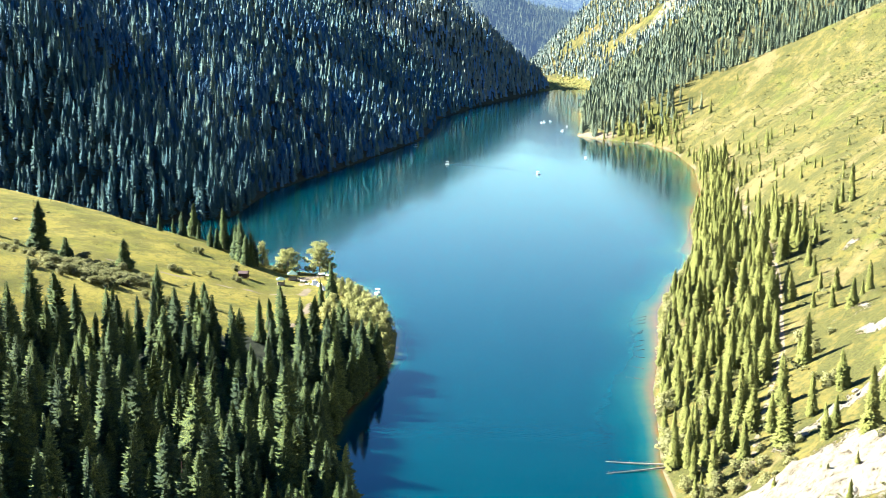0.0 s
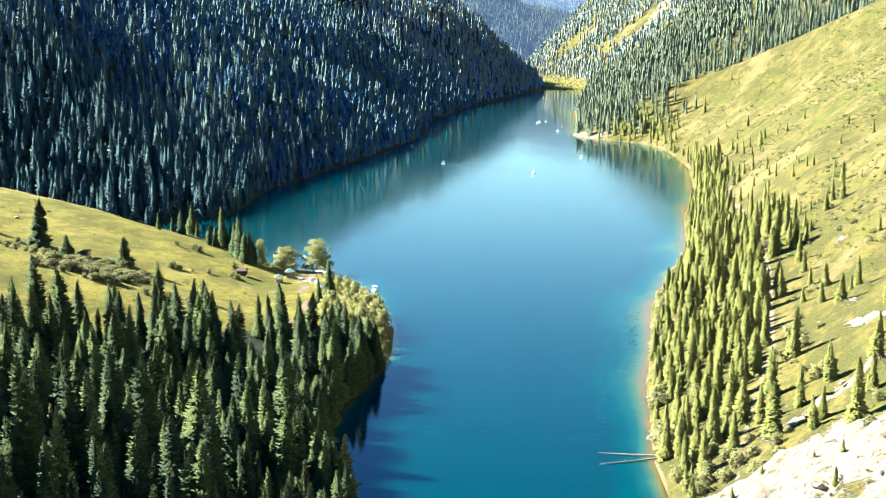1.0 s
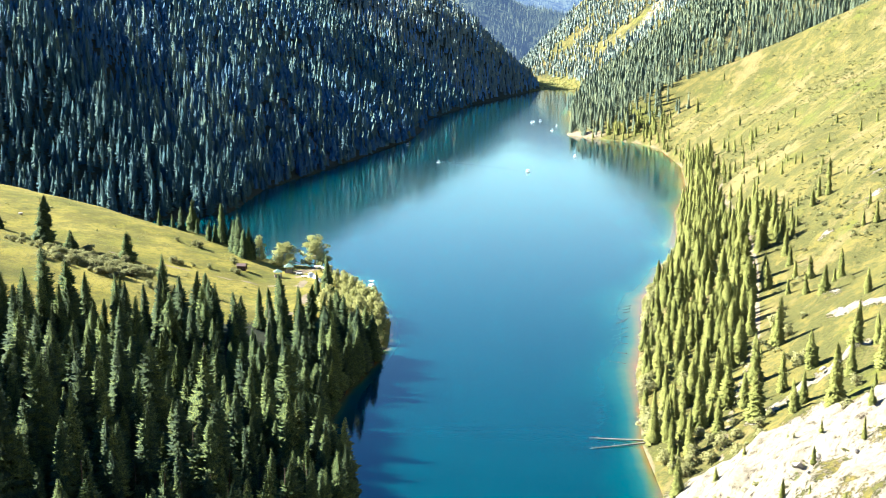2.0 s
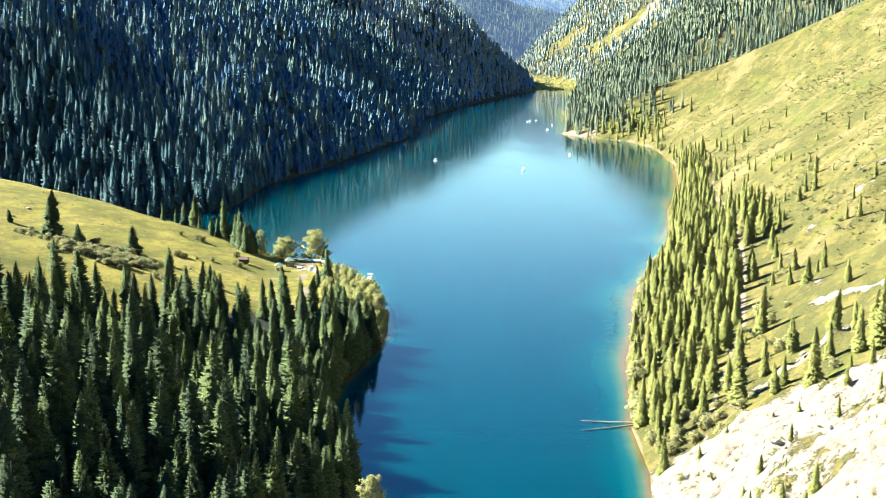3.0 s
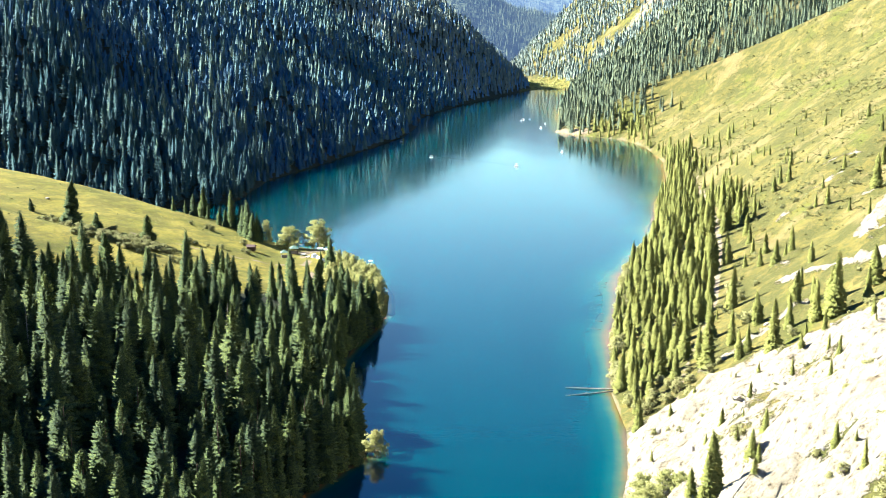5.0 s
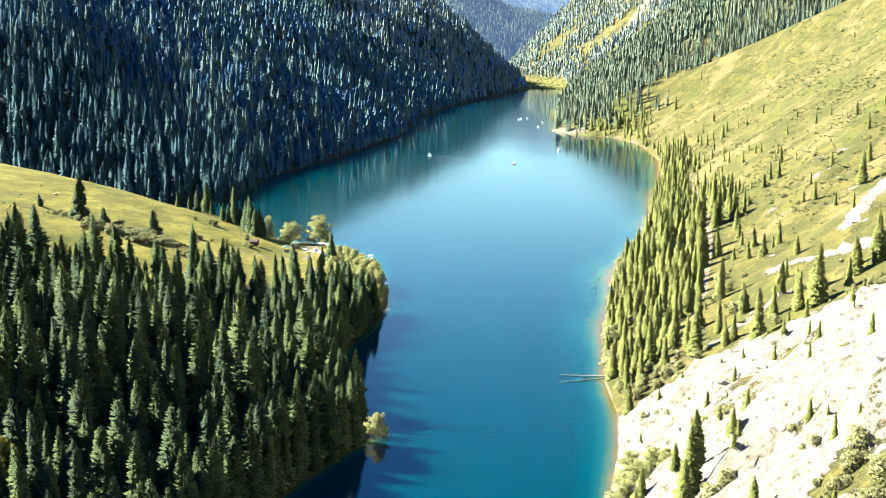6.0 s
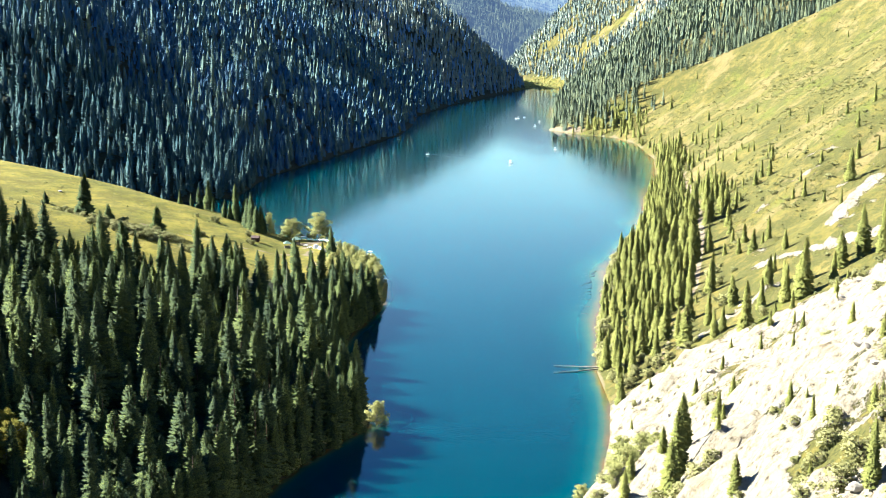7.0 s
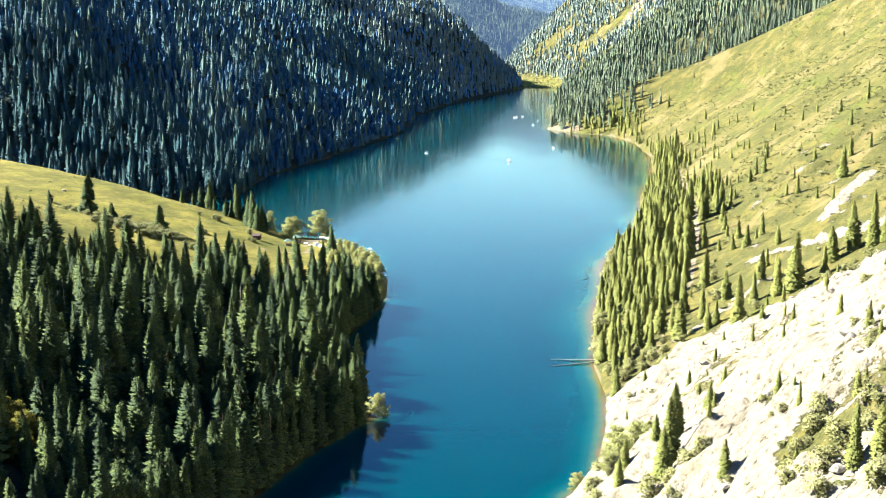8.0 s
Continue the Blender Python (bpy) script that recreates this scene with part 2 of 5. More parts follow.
def water_material():
    m, n, l, b = material("lake_water", 0.075, 0.5)
    b.inputs["IOR"].default_value = 1.33
    b.subsurface_method = "BURLEY"
    b.inputs["Subsurface Weight"].default_value, b.inputs["Subsurface Scale"].default_value = 1.0, 1.0
    b.inputs["Subsurface Radius"].default_value = (2.0, 6.5, 7.0)
    d = calc(m, "ADD", attribute(m, "depth"), calc(m, "MULTIPLY", calc(m, "SUBTRACT", grain(m, 0.12, 4), 0.5), 1.6))
    col = ramp(m, calc(m, "DIVIDE", d, 12.0, clamp=True), [(0.0, (0.140, 0.092, 0.026)), (0.065, (0.098, 0.086, 0.028)), (0.16, (0.040, 0.078, 0.042)), (0.31, (0.009, 0.050, 0.047)), (0.55, (0.0024, 0.0310, 0.0365)), (1.0, (0.0020, 0.0216, 0.0300))])
    l.new(col, b.inputs["Base Color"])
    calm = between(m, grain(m, 0.012, 3, (1, 0.4, 1)), 0.42, 0.62)
    w = calc(m, "ADD", grain(m, 0.9, 3, (1, 1, 1)), calc(m, "MULTIPLY", grain(m, 0.22, 2), 1.2))
    bump = node(m, "ShaderNodeBump", Distance=0.25)
    l.new(calc(m, "MULTIPLY_ADD", calm, 0.07, 0.02), bump.inputs["Strength"])
    l.new(w, bump.inputs["Height"])
    l.new(bump.outputs[0], b.inputs["Normal"])
    return m


def leaf_material(name, dark, lit, light, spread=0.5, thin=0.10):
    """Foliage: each tree a shade of its own, each spray a little different."""
    m, n, l, b = material(name, 0.8, 0.12)
    info = n.new("ShaderNodeObjectInfo")
    geo = n.new("ShaderNodeNewGeometry")
    own = calc(m, "FRACT", calc(m, "ADD", attribute(m, "tint"), info.outputs["Random"]))
    v = calc(m, "MULTIPLY_ADD", geo.outputs["Random Per Island"], spread, calc(m, "MULTIPLY", own, 1 - spread))
    col = ramp(m, v, [(0.0, dark), (0.55, lit), (1.0, light)])
    leafy = grain(m, 3.4, 3, rough_v=0.7)
    # dark flecks put the shade between sprays into the colour
    col = mixed(m, calc(m, "MULTIPLY", between(m, leafy, 0.58, 0.42), 0.75), col, dark)
    l.new(col, b.inputs["Base Color"])
    relief(m, b, leafy, 0.9, 0.2)
    if not thin:
        return m
    tr = n.new("ShaderNodeBsdfTranslucent")
    l.new(col, tr.inputs["Color"])
    mx = node(m, "ShaderNodeMixShader")
    mx.inputs[0].default_value = thin
    l.new(b.outputs[0], mx.inputs[1])
    l.new(tr.outputs[0], mx.inputs[2])
    l.new(mx.outputs[0], n["Material Output"].inputs["Surface"])
    return m


def plain_material(name, a, c, scale=3.0, rough_v=0.7, spec=0.3, bump=0.3, stretch=(1, 1, 1)):
    m, n, l, b = material(name, rough_v, spec)
    g = grain(m, scale, 6, stretch)
    big = grain(m, scale * 0.23, 3)
    l.new(ramp(m, calc(m, "MULTIPLY_ADD", big, 0.4, calc(m, "MULTIPLY", g, 0.6)), [(0.35, a), (0.65, c)]), b.inputs["Base Color"])
    relief(m, b, g, bump, 0.05)
    return m


GROUND = ground_material()
WATER = water_material()
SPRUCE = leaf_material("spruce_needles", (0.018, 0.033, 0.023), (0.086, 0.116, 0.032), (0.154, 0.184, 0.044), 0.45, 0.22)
# brighter copy of the spruce needles: the east bank's sunlight put into the colour
SUNLIT_SPRUCE = leaf_material("sunlit_spruce_needles", (0.124, 0.138, 0.036), (0.232, 0.244, 0.061), (0.305, 0.305, 0.081), 0.45, 0.32)
# distant needles greyed and blued: haze and mountain shade put into the base colours
HAZE_GREY_SPRUCE = leaf_material("haze_grey_spruce_needles", (0.050, 0.075, 0.064), (0.130, 0.156, 0.088), (0.198, 0.216, 0.105), 0.4, 0.0)
SHADE_BLUE_SPRUCE = leaf_material("shade_blue_spruce_needles", (0.042, 0.098, 0.190), (0.060, 0.124, 0.205), (0.084, 0.148, 0.194), 0.4, 0.0)
TALL_SPRUCE = leaf_material("sunlit_haze_spruce_needles", (0.045, 0.094, 0.142), (0.088, 0.139, 0.112), (0.142, 0.177, 0.085), 0.4, 0.0)
FOOT_SPRUCE = leaf_material("foot_shade_spruce_needles", (0.022, 0.057, 0.086), (0.046, 0.090, 0.095), (0.088, 0.123, 0.079), 0.4, 0.0)
HAZE_BLUE_SPRUCE = leaf_material("haze_blue_spruce_needles", (0.100, 0.194, 0.362), (0.138, 0.237, 0.375), (0.188, 0.275, 0.338), 0.4, 0.0)
HAZY_SPRUCE = leaf_material("hazy_spruce_needles", (0.100, 0.138, 0.144), (0.194, 0.231, 0.194), (0.288, 0.312, 0.219), 0.4, 0.0)
BIRCH = leaf_material("birch_leaves", (0.26, 0.272, 0.095), (0.38, 0.385, 0.145), (0.47, 0.460, 0.210), 0.6, 0.55)
YELLOW_BIRCH = leaf_material("yellowing_birch_leaves", (0.170, 0.165, 0.028), (0.270, 0.255, 0.042), (0.350, 0.320, 0.060), 0.6, 0.55)
SHRUB = leaf_material("shrub_leaves", (0.150, 0.158, 0.062), (0.240, 0.242, 0.102), (0.320, 0.312, 0.155), 0.5, 0.5)
# lighter copy of the shrub leaves, brightened to offset their self-shadow
BRIGHT_SHRUB = leaf_material("brightened_shrub_leaves", (0.230, 0.232, 0.090), (0.345, 0.340, 0.145), (0.430, 0.415, 0.215), 0.5, 0.5)
SAGE = leaf_material("olive_shrub_leaves", (0.085, 0.092, 0.032), (0.150, 0.155, 0.058), (0.215, 0.215, 0.090), 0.5, 0.3)
BARK = plain_material("spruce_bark", (0.049, 0.035, 0.028), (0.112, 0.084, 0.063), 4.0, 0.9, 0.1, 0.6, (1, 1, 0.2))
PALE_BARK = plain_material("birch_bark", (0.18, 0.165, 0.14), (0.33, 0.31, 0.27), 4.0, 0.85, 0.2)
DEAD = plain_material("bleached_wood", (0.15, 0.135, 0.115), (0.27, 0.245, 0.21), 5.0, 0.85, 0.2, 0.4, (1, 1, 0.2))
WHITE = plain_material("white_hull", (0.72, 0.72, 0.70), (0.84, 0.84, 0.82), 1.5, 0.35, 0.5, 0.05)
CANVAS = plain_material("white_canvas", (0.66, 0.66, 0.63), (0.82, 0.82, 0.80), 2.0, 0.85, 0.2, 0.2)
GREEN_ROOF = plain_material("green_roof_sheet", (0.085, 0.14, 0.115), (0.13, 0.19, 0.16), 1.2, 0.6, 0.3, 0.1)
BROWN_WOOD = plain_material("brown_boards", (0.049, 0.0294, 0.021), (0.091, 0.056, 0.0385), 3.0, 0.8, 0.2, 0.4, (1, 1, 0.3))
RED_ROOF = plain_material("brown_roof", (0.050, 0.030, 0.030), (0.085, 0.052, 0.050), 2.0, 0.7, 0.3, 0.2)
LIMESTONE = plain_material("white_limestone", (0.212, 0.191, 0.162), (0.383, 0.365, 0.332), 0.8, 0.9, 0.2, 0.8)
GREY_BOAT = plain_material("grey_hull", (0.25, 0.26, 0.27), (0.40, 0.41, 0.42), 1.5, 0.5, 0.4, 0.1)


# ---- mesh helpers ----
def mesh_of(name, verts, faces, mats=(), smooth=False, slots=None, normals=None, **attrs):
    """A mesh from arrays; faces all of one corner count, or a list of such arrays."""
    me = bpy.data.meshes.new(name)
    groups = faces if isinstance(faces, list) else [faces]
    groups = [np.asarray(g, np.int32) for g in groups if len(g)]
    verts = np.asarray(verts, np.float32)
    me.vertices.add(len(verts))
    me.vertices.foreach_set("co", verts.ravel())
    corners = np.concatenate([g.ravel() for g in groups])
    counts = np.concatenate([np.full(len(g), g.shape[1], np.int32) for g in groups])
    me.loops.add(len(corners))
    me.loops.foreach_set("vertex_index", corners)
    me.polygons.add(len(counts))
    me.polygons.foreach_set("loop_start", np.concatenate([[0], np.cumsum(counts)[:-1]]).astype(np.int32))
    me.polygons.foreach_set("use_smooth", np.full(len(counts), smooth))
    for k, v in attrs.items():
        me.attributes.new(k, "FLOAT", "POINT").data.foreach_set("value", np.asarray(v, np.float32))
    for mt in mats:
        me.materials.append(mt)
    if slots is not None:
        me.polygons.foreach_set("material_index", np.asarray(slots, np.int32))
    if normals is not None:
        me.polygons.foreach_set("use_smooth", np.full(len(counts), True))
        me.attributes.new("custom_normal", "FLOAT_VECTOR", "CORNER").data.foreach_set("vector", np.repeat(np.asarray(normals, np.float32), 3, 0).ravel())
    me.update(calc_edges=True)
    me.validate()
    return me


def outward(V, F3, up=0.16, own=0.22, middle=None):
    """Turns a crown's triangles outward, with normals that follow the crown's rounded mass."""
    A, B, C = V[F3[:, 0]], V[F3[:, 1]], V[F3[:, 2]]
    c = (A + B + C) / 3
    if middle is None:
        o = c * np.array([1, 1, 0])
    else:
        o = c - np.array([0, 0, middle])
    o = o / (np.linalg.norm(o, axis=1)[:, None] + 1e-6) + np.array([0, 0, up])
    n = np.cross(B - A, C - A)
    n = n / (np.linalg.norm(n, axis=1)[:, None] + 1e-12)
    back = (n * o).sum(1) < 0
    F3 = np.where(back[:, None], F3[:, ::-1], F3)
    n = np.where(back[:, None], -n, n)
    o = o / np.linalg.norm(o, axis=1)[:, None] + own * n
    return V, F3, o / np.linalg.norm(o, axis=1)[:, None]


def part(name, bm, mt, parent, label=""):
    """Links a bmesh or a ready mesh as one part under a thing."""
    if isinstance(bm, bmesh.types.BMesh):
        me = bpy.data.meshes.new(name)
        bm.to_mesh(me)
        bm.free()
        me.materials.append(mt)
    else:
        me = bm
    ob = new(name, me)
    ob.parent = parent
    return tagged(ob, label)


def box(bm, size, m, bevel=0.0):
    r = bmesh.ops.create_cube(bm, size=1.0, matrix=m @ Matrix.Diagonal((*size, 1)))
    if bevel:
        edges = list({e for v in r["verts"] for e in v.link_edges})
        bmesh.ops.bevel(bm, geom=edges, offset=bevel, segments=2, affect="EDGES", profile=0.5)


def tube(bm, a, b, ra, rb, sides=7):
    a, b = Vector(a), Vector(b)
    turn = (b - a).to_track_quat("Z", "Y").to_matrix().to_4x4()
    bmesh.ops.create_cone(bm, cap_ends=True, segments=sides, radius1=ra, radius2=rb, depth=(b - a).length, matrix=Matrix.Translation((a + b) / 2) @ turn)


def ground_z(x, y):
    return float(land_height(np.array([x]), np.array([y]))[0])


# ---- the ground, one sheet ----
def steps(*pieces):
    out = [np.array([pieces[0][0]], float)]
    for a, b, d in pieces:
        out.append(np.linspace(a, b, max(1, round((b - a) / d)) + 1)[1:])
    return np.concatenate(out)


gx = steps((-2600, -900, 100), (-900, -420, 24), (-420, -170, 7), (-170, 40, 3), (40, 130, 1.4), (130, 170, 2.5), (170, 320, 6), (320, 700, 14), (700, 2600, 80))
gy = steps((-700, -100, 50), (-100, 60, 8), (60, 260, 1.4), (260, 470, 2.5), (470, 700, 5), (700, 1150, 8), (1150, 2300, 16), (2300, 4700, 40))
GX, GY = np.meshgrid(gx, gy)
GX, GY = GX.ravel(), GY.ravel()
GH = land_height(GX, GY)
E_D, W_D, M_D = banks(GX, GY)
# bare white rock: the crag, its outliers on the grass, the stony mountain
def rock_mask(x, y, e):
    patch = rough(x, y, 26, 51)
    crag = step(0, 14, np.interp(x, [40, 60, 75, 90, 112, 140, 200], [207, 206, 205, 202, 200, 200, 200]) - y + 4 * patch) * step(-4, 2, e) * (0.92 - 0.42 * step(0.15, 0.5, rough(x + 0.7 * y, 0.5 * y - 0.5 * x, 15, 55)) * step(4, 26, e))
    crag = crag - 0.5 * step(96, 78, y) * step(-0.3, 0.2, rough(x, y, 20, 58))
    strip = np.exp(-((y - np.interp(x, [90, 95, 104, 111, 120, 150], [262, 256, 246, 230, 219, 200])) / 5.0) ** 2) * step(92, 98, x)
    slab = np.exp(-((y - np.interp(x, [115, 119, 130, 148, 155], [254, 260, 277, 307, 315])) / 7.0) ** 2) * step(114, 119, x) * step(156, 149, x)
    thin = np.exp(-((y - np.interp(x, [60, 68, 95, 130], [212, 214, 225, 216])) / 2.5) ** 2) * step(60, 66, x) * step(96, 90, x) * 0.8
    far = step(-0.02, 0.35, 0.6 * rough(x * 0.7 + y * 0.4, y, 150, 57) + 0.7 * rough(x + 0.4 * y, 0.6 * y - x, 48, 58)) * step(1250, 1500, y) * step(60, 120, e) * 0.52
    bits = 0.55 * step(0.55, 0.8, rough(x, y, 13, 59)) * step(700, 200, y) * step(30, 60, e)
    return np.maximum.reduce([crag, strip, slab, thin, far * (x > 200), bits * (x > 0)])


def path_line(x, y, pts, half):
    return np.exp(-(away(x, y, np.array(pts, float)) / half) ** 2)


def forest_east(y):
    """How far up the east bank the shore wood reaches."""
    return np.interp(y, [195, 207, 225, 260, 300, 360, 400, 440, 500, 600, 680, 740, 790, 850, 900, 950, 990], [0, 6, 20, 26, 35, 45, 43, 31, 24, 18, 13, 20, 12, 4, 3, 20, 45])


def forest_edge(x):
    """Where the wood of the west point gives way to the meadow: y."""
    return np.interp(x, [-180, -130, -100, -75, -60, -45, -28, -12], [235, 245, 256, 276, 292, 306, 316, 312])


def open_spot(x, y):
    """Sunny gaps in the west wood."""
    return np.exp(-(np.hypot(x + 81, y - 130) / 7) ** 2) + np.exp(-(np.hypot(x + 92, y - 134) / 5.5) ** 2) + np.exp(-(np.hypot(x + 66, y - 136) / 3) ** 2) + np.exp(-(np.hypot(x + 73, y - 217) / 6) ** 2) + np.exp(-(np.hypot(x + 83, y - 221) / 7) ** 2) + np.exp(-(np.hypot(x + 55, y - 217) / 3) ** 2)


patch = rough(GX, GY, 40, 61)
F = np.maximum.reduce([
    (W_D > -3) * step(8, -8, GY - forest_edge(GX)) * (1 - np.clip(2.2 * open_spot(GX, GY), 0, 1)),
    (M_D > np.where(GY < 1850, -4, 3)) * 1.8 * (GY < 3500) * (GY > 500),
    # unseen treeless ground behind the camera, darkened to cut its bounced light
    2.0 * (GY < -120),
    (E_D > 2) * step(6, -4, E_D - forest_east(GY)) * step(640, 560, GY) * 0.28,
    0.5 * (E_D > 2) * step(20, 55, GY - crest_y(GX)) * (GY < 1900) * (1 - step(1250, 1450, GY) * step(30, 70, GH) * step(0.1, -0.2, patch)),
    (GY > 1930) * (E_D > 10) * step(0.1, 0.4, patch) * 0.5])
R = rock_mask(GX, GY, E_D) * (E_D > -3)
PATHS = [[(162, 620), (142, 561), (131, 495), (119, 429), (100, 340), (82, 271), (73, 248), (65, 228), (59, 211), (54, 196)], [(-50, 405), (-46, 385), (-42, 345), (-44, 320)], [(-52, 412), (-46, 425)],
         [(-47, 385), (-75, 377), (-110, 372)]]
P = np.maximum.reduce([0.75 * path_line(GX, GY, [(118, 1050), (126, 1030), (145, 1004)], 9.0) * (E_D > -1), 0.95 * path_line(GX, GY, PATHS[0], np.interp(GY, [240, 330], [0.5, 1.2])), path_line(GX, GY, PATHS[1], 1.2), 0.7 * path_line(GX, GY, PATHS[2], 4.0), 0.75 * path_line(GX, GY, PATHS[3], 1.2)])
S = 0.62 * np.exp(-(away(GX, GY, np.array([(-115, 852), (-98, 825), (-82, 806), (-76, 792)], float)) / 8) ** 2)
SH = step(0.25, 0.0, GH) * step(-7, -0.5, GH) * (E_D > -30) * (GY < 1200) * (GX > 0)
# crags stand out of the slope
K = np.clip(R, 0, 1) * (GY < 360)
GH = GH + K * (4.2 * np.abs(rough(GX * 0.8 + GY * 0.5, GY - 0.4 * GX, 16, 71)) + 2.6 * np.abs(rough(GX * 0.6 + 0.6 * GY, GY * 1.3 - GX, 7, 75)) - 1.4) * step(0.5, 5, E_D)
nx, ny = len(gx), len(gy)
idx = np.arange(nx * ny).reshape(ny, nx)
quads = np.stack([idx[:-1, :-1], idx[:-1, 1:], idx[1:, 1:], idx[1:, :-1]], -1).reshape(-1, 4)
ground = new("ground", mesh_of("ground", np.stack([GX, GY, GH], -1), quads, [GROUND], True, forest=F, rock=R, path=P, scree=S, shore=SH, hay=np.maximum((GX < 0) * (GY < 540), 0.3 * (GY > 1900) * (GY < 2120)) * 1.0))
tagged(ground, "mountain valley ground, dry yellow-green grass, forest floor and white limestone", "ground", kind="structure")

# ---- the lake ----
wx = steps((-240, -160, 10), (-160, 190, 3), (190, 330, 10))
wy = steps((-640, 60, 20), (60, 480, 3), (480, 700, 6), (700, 1960, 15))
LX, LY = np.meshgrid(wx, wy)
LX, LY = LX.ravel(), LY.ravel()
widx = np.arange(len(LX)).reshape(len(wy), len(wx))
wq = np.stack([widx[:-1, :-1], widx[:-1, 1:], widx[1:, 1:], widx[1:, :-1]], -1).reshape(-1, 4)
lake = new("water", mesh_of("water", np.stack([LX, LY, 0 * LX], -1), wq, [WATER], True, depth=np.maximum(-land_height(LX, LY), 0) * np.where(LX > 0, 1.0 + 0.9 * step(300, 235, LY) + 0.62 * smooth_noise(LX, LY, 30, 97) + 0.2 * smooth_noise(LX, LY, 11, 98), 1.0)))
tagged(lake, "calm deep teal mountain lake, turquoise along its banks", "lake", kind="structure")


# ---- trees ----
def spruce_crown(seed, tiers, points, boughs, slim=0.15, twigs=2):
    """A spruce crown, one metre tall: a thin inner cone of skirts, and drooping boughs with side twigs all round it."""
    g = np.random.default_rng(seed)
    V, F3 = [], []
    lop, bend = g.uniform(0, 6.28), g.normal(0, 0.008, 2)
    wave = g.uniform(0, 6.28, 3)

    def girth(z):
        return slim * (0.05 + 1.06 * (1 - z) ** 0.78) * (0.72 + 0.28 * min(1, z / 0.12)) * (1 + 0.11 * math.sin(9 * z + wave[0]) + 0.09 * math.sin(23 * z + wave[1]))

    for k in range(tiers):
        z = 0.05 + 0.86 * (k + g.uniform(-0.2, 0.2)) / tiers
        r0 = girth(z) * 0.62
        b, cx, cy = len(V), bend[0] * z * 3, bend[1] * z * 3
        V.append((cx, cy, min(0.97, z + 1.9 / tiers)))
        for i in range(points):
            a = 6.2832 * (i + g.uniform(-0.3, 0.3)) / points + k * 1.7
            r = r0 * g.uniform(0.7, 1.1)
            V.append((cx + r * math.cos(a), cy + r * math.sin(a), z + g.uniform(-0.3, 0.2) / tiers))
        F3 += [(b, b + 1 + i, b + 1 + (i + 1) % points) for i in range(points)]
    for k in range(boughs):
        f = (k + g.uniform(0, 1)) / boughs
        z = 0.03 + 0.95 * f ** 1.12
        a, r = 2.39996 * k + g.uniform(-0.5, 0.5), girth(z) * g.uniform(0.80, 1.16)
        r *= 1 + 0.12 * math.cos(a - lop)
        cx, cy = bend[0] * z * 3, bend[1] * z * 3
        c, s = math.cos(a), math.sin(a)
        fall = (0.42 - 0.75 * z + g.uniform(-0.15, 0.15)) * r
        w = (0.17 * r + 0.004) * g.uniform(0.8, 1.25) * (1.0 if twigs else 16 / boughs ** 0.5)
        b = len(V)
        V += [(cx + 0.2 * r * c, cy + 0.2 * r * s, z + 0.10 * r), (cx + 0.66 * r * c - w * s, cy + 0.66 * r * s + w * c, z - fall * 0.8 - 0.6 * w), (cx + r * c, cy + r * s, z - fall + 0.08 * r), (cx + 0.66 * r * c + w * s, cy + 0.66 * r * s - w * c, z - fall * 0.8 - 0.6 * w)]
        F3 += [(b, b + 1, b + 2), (b, b + 2, b + 3)]
        for side in (-1, 1)[:twigs]:
            a2 = a + side * g.uniform(0.30, 0.55)
            c2, s2 = math.cos(a2), math.sin(a2)
            r2 = r * g.uniform(0.72, 1.0)
            b = len(V)
            V += [(cx + 0.45 * r * c, cy + 0.45 * r * s, z - 0.2 * fall), (cx + r2 * c2, cy + r2 * s2, z - fall * 0.9 - g.uniform(0.0, 0.10) * r), (cx + 0.62 * r2 * c2 + w * 0.7 * s2 * side, cy + 0.62 * r2 * s2 - w * 0.7 * c2 * side, z - fall * 0.7 - 0.5 * w)]
            F3 += [(b, b + 1, b + 2)]
    b = len(V)
    top = (bend[0] * 3, bend[1] * 3)
    V += [(top[0], top[1], 1.0)] + [(top[0] + 0.007 * math.cos(2.1 * i), top[1] + 0.007 * math.sin(2.1 * i), 0.90) for i in range(3)]
    F3 += [(b, b + 1, b + 2), (b, b + 2, b + 3), (b, b + 3, b + 1)]
    return outward(np.array(V), np.array(F3), 0.60, 0.55)


def far_spruce(seed, tiers, slim=0.15):
    """A spruce for the distance: ragged skirts one over another, narrowing to a spike."""
    g = np.random.default_rng(seed)
    V, F3 = [], []
    for k in range(tiers):
        z = 0.04 + 0.80 * k / tiers
        r0 = slim * (0.1 + 1.0 * (1 - z) ** 0.8)
        b = len(V)
        V.append((g.normal(0, 0.004), g.normal(0, 0.004), 1.0 if k == tiers - 1 else min(0.96, z + 1.9 / tiers)))
        n = 7
        for i in range(n):
            a = 6.2832 * (i + g.uniform(-0.3, 0.3)) / n + k
            r = r0 * (g.uniform(0.95, 1.25) if i % 2 else g.uniform(0.45, 0.7))
            V.append((r * math.cos(a), r * math.sin(a), z + g.uniform(-0.03, 0.03)))
        F3 += [(b, b + 1 + i, b + 1 + (i + 1) % n) for i in range(n)]
    return outward(np.array(V), np.array(F3), 0.45, 0.40)


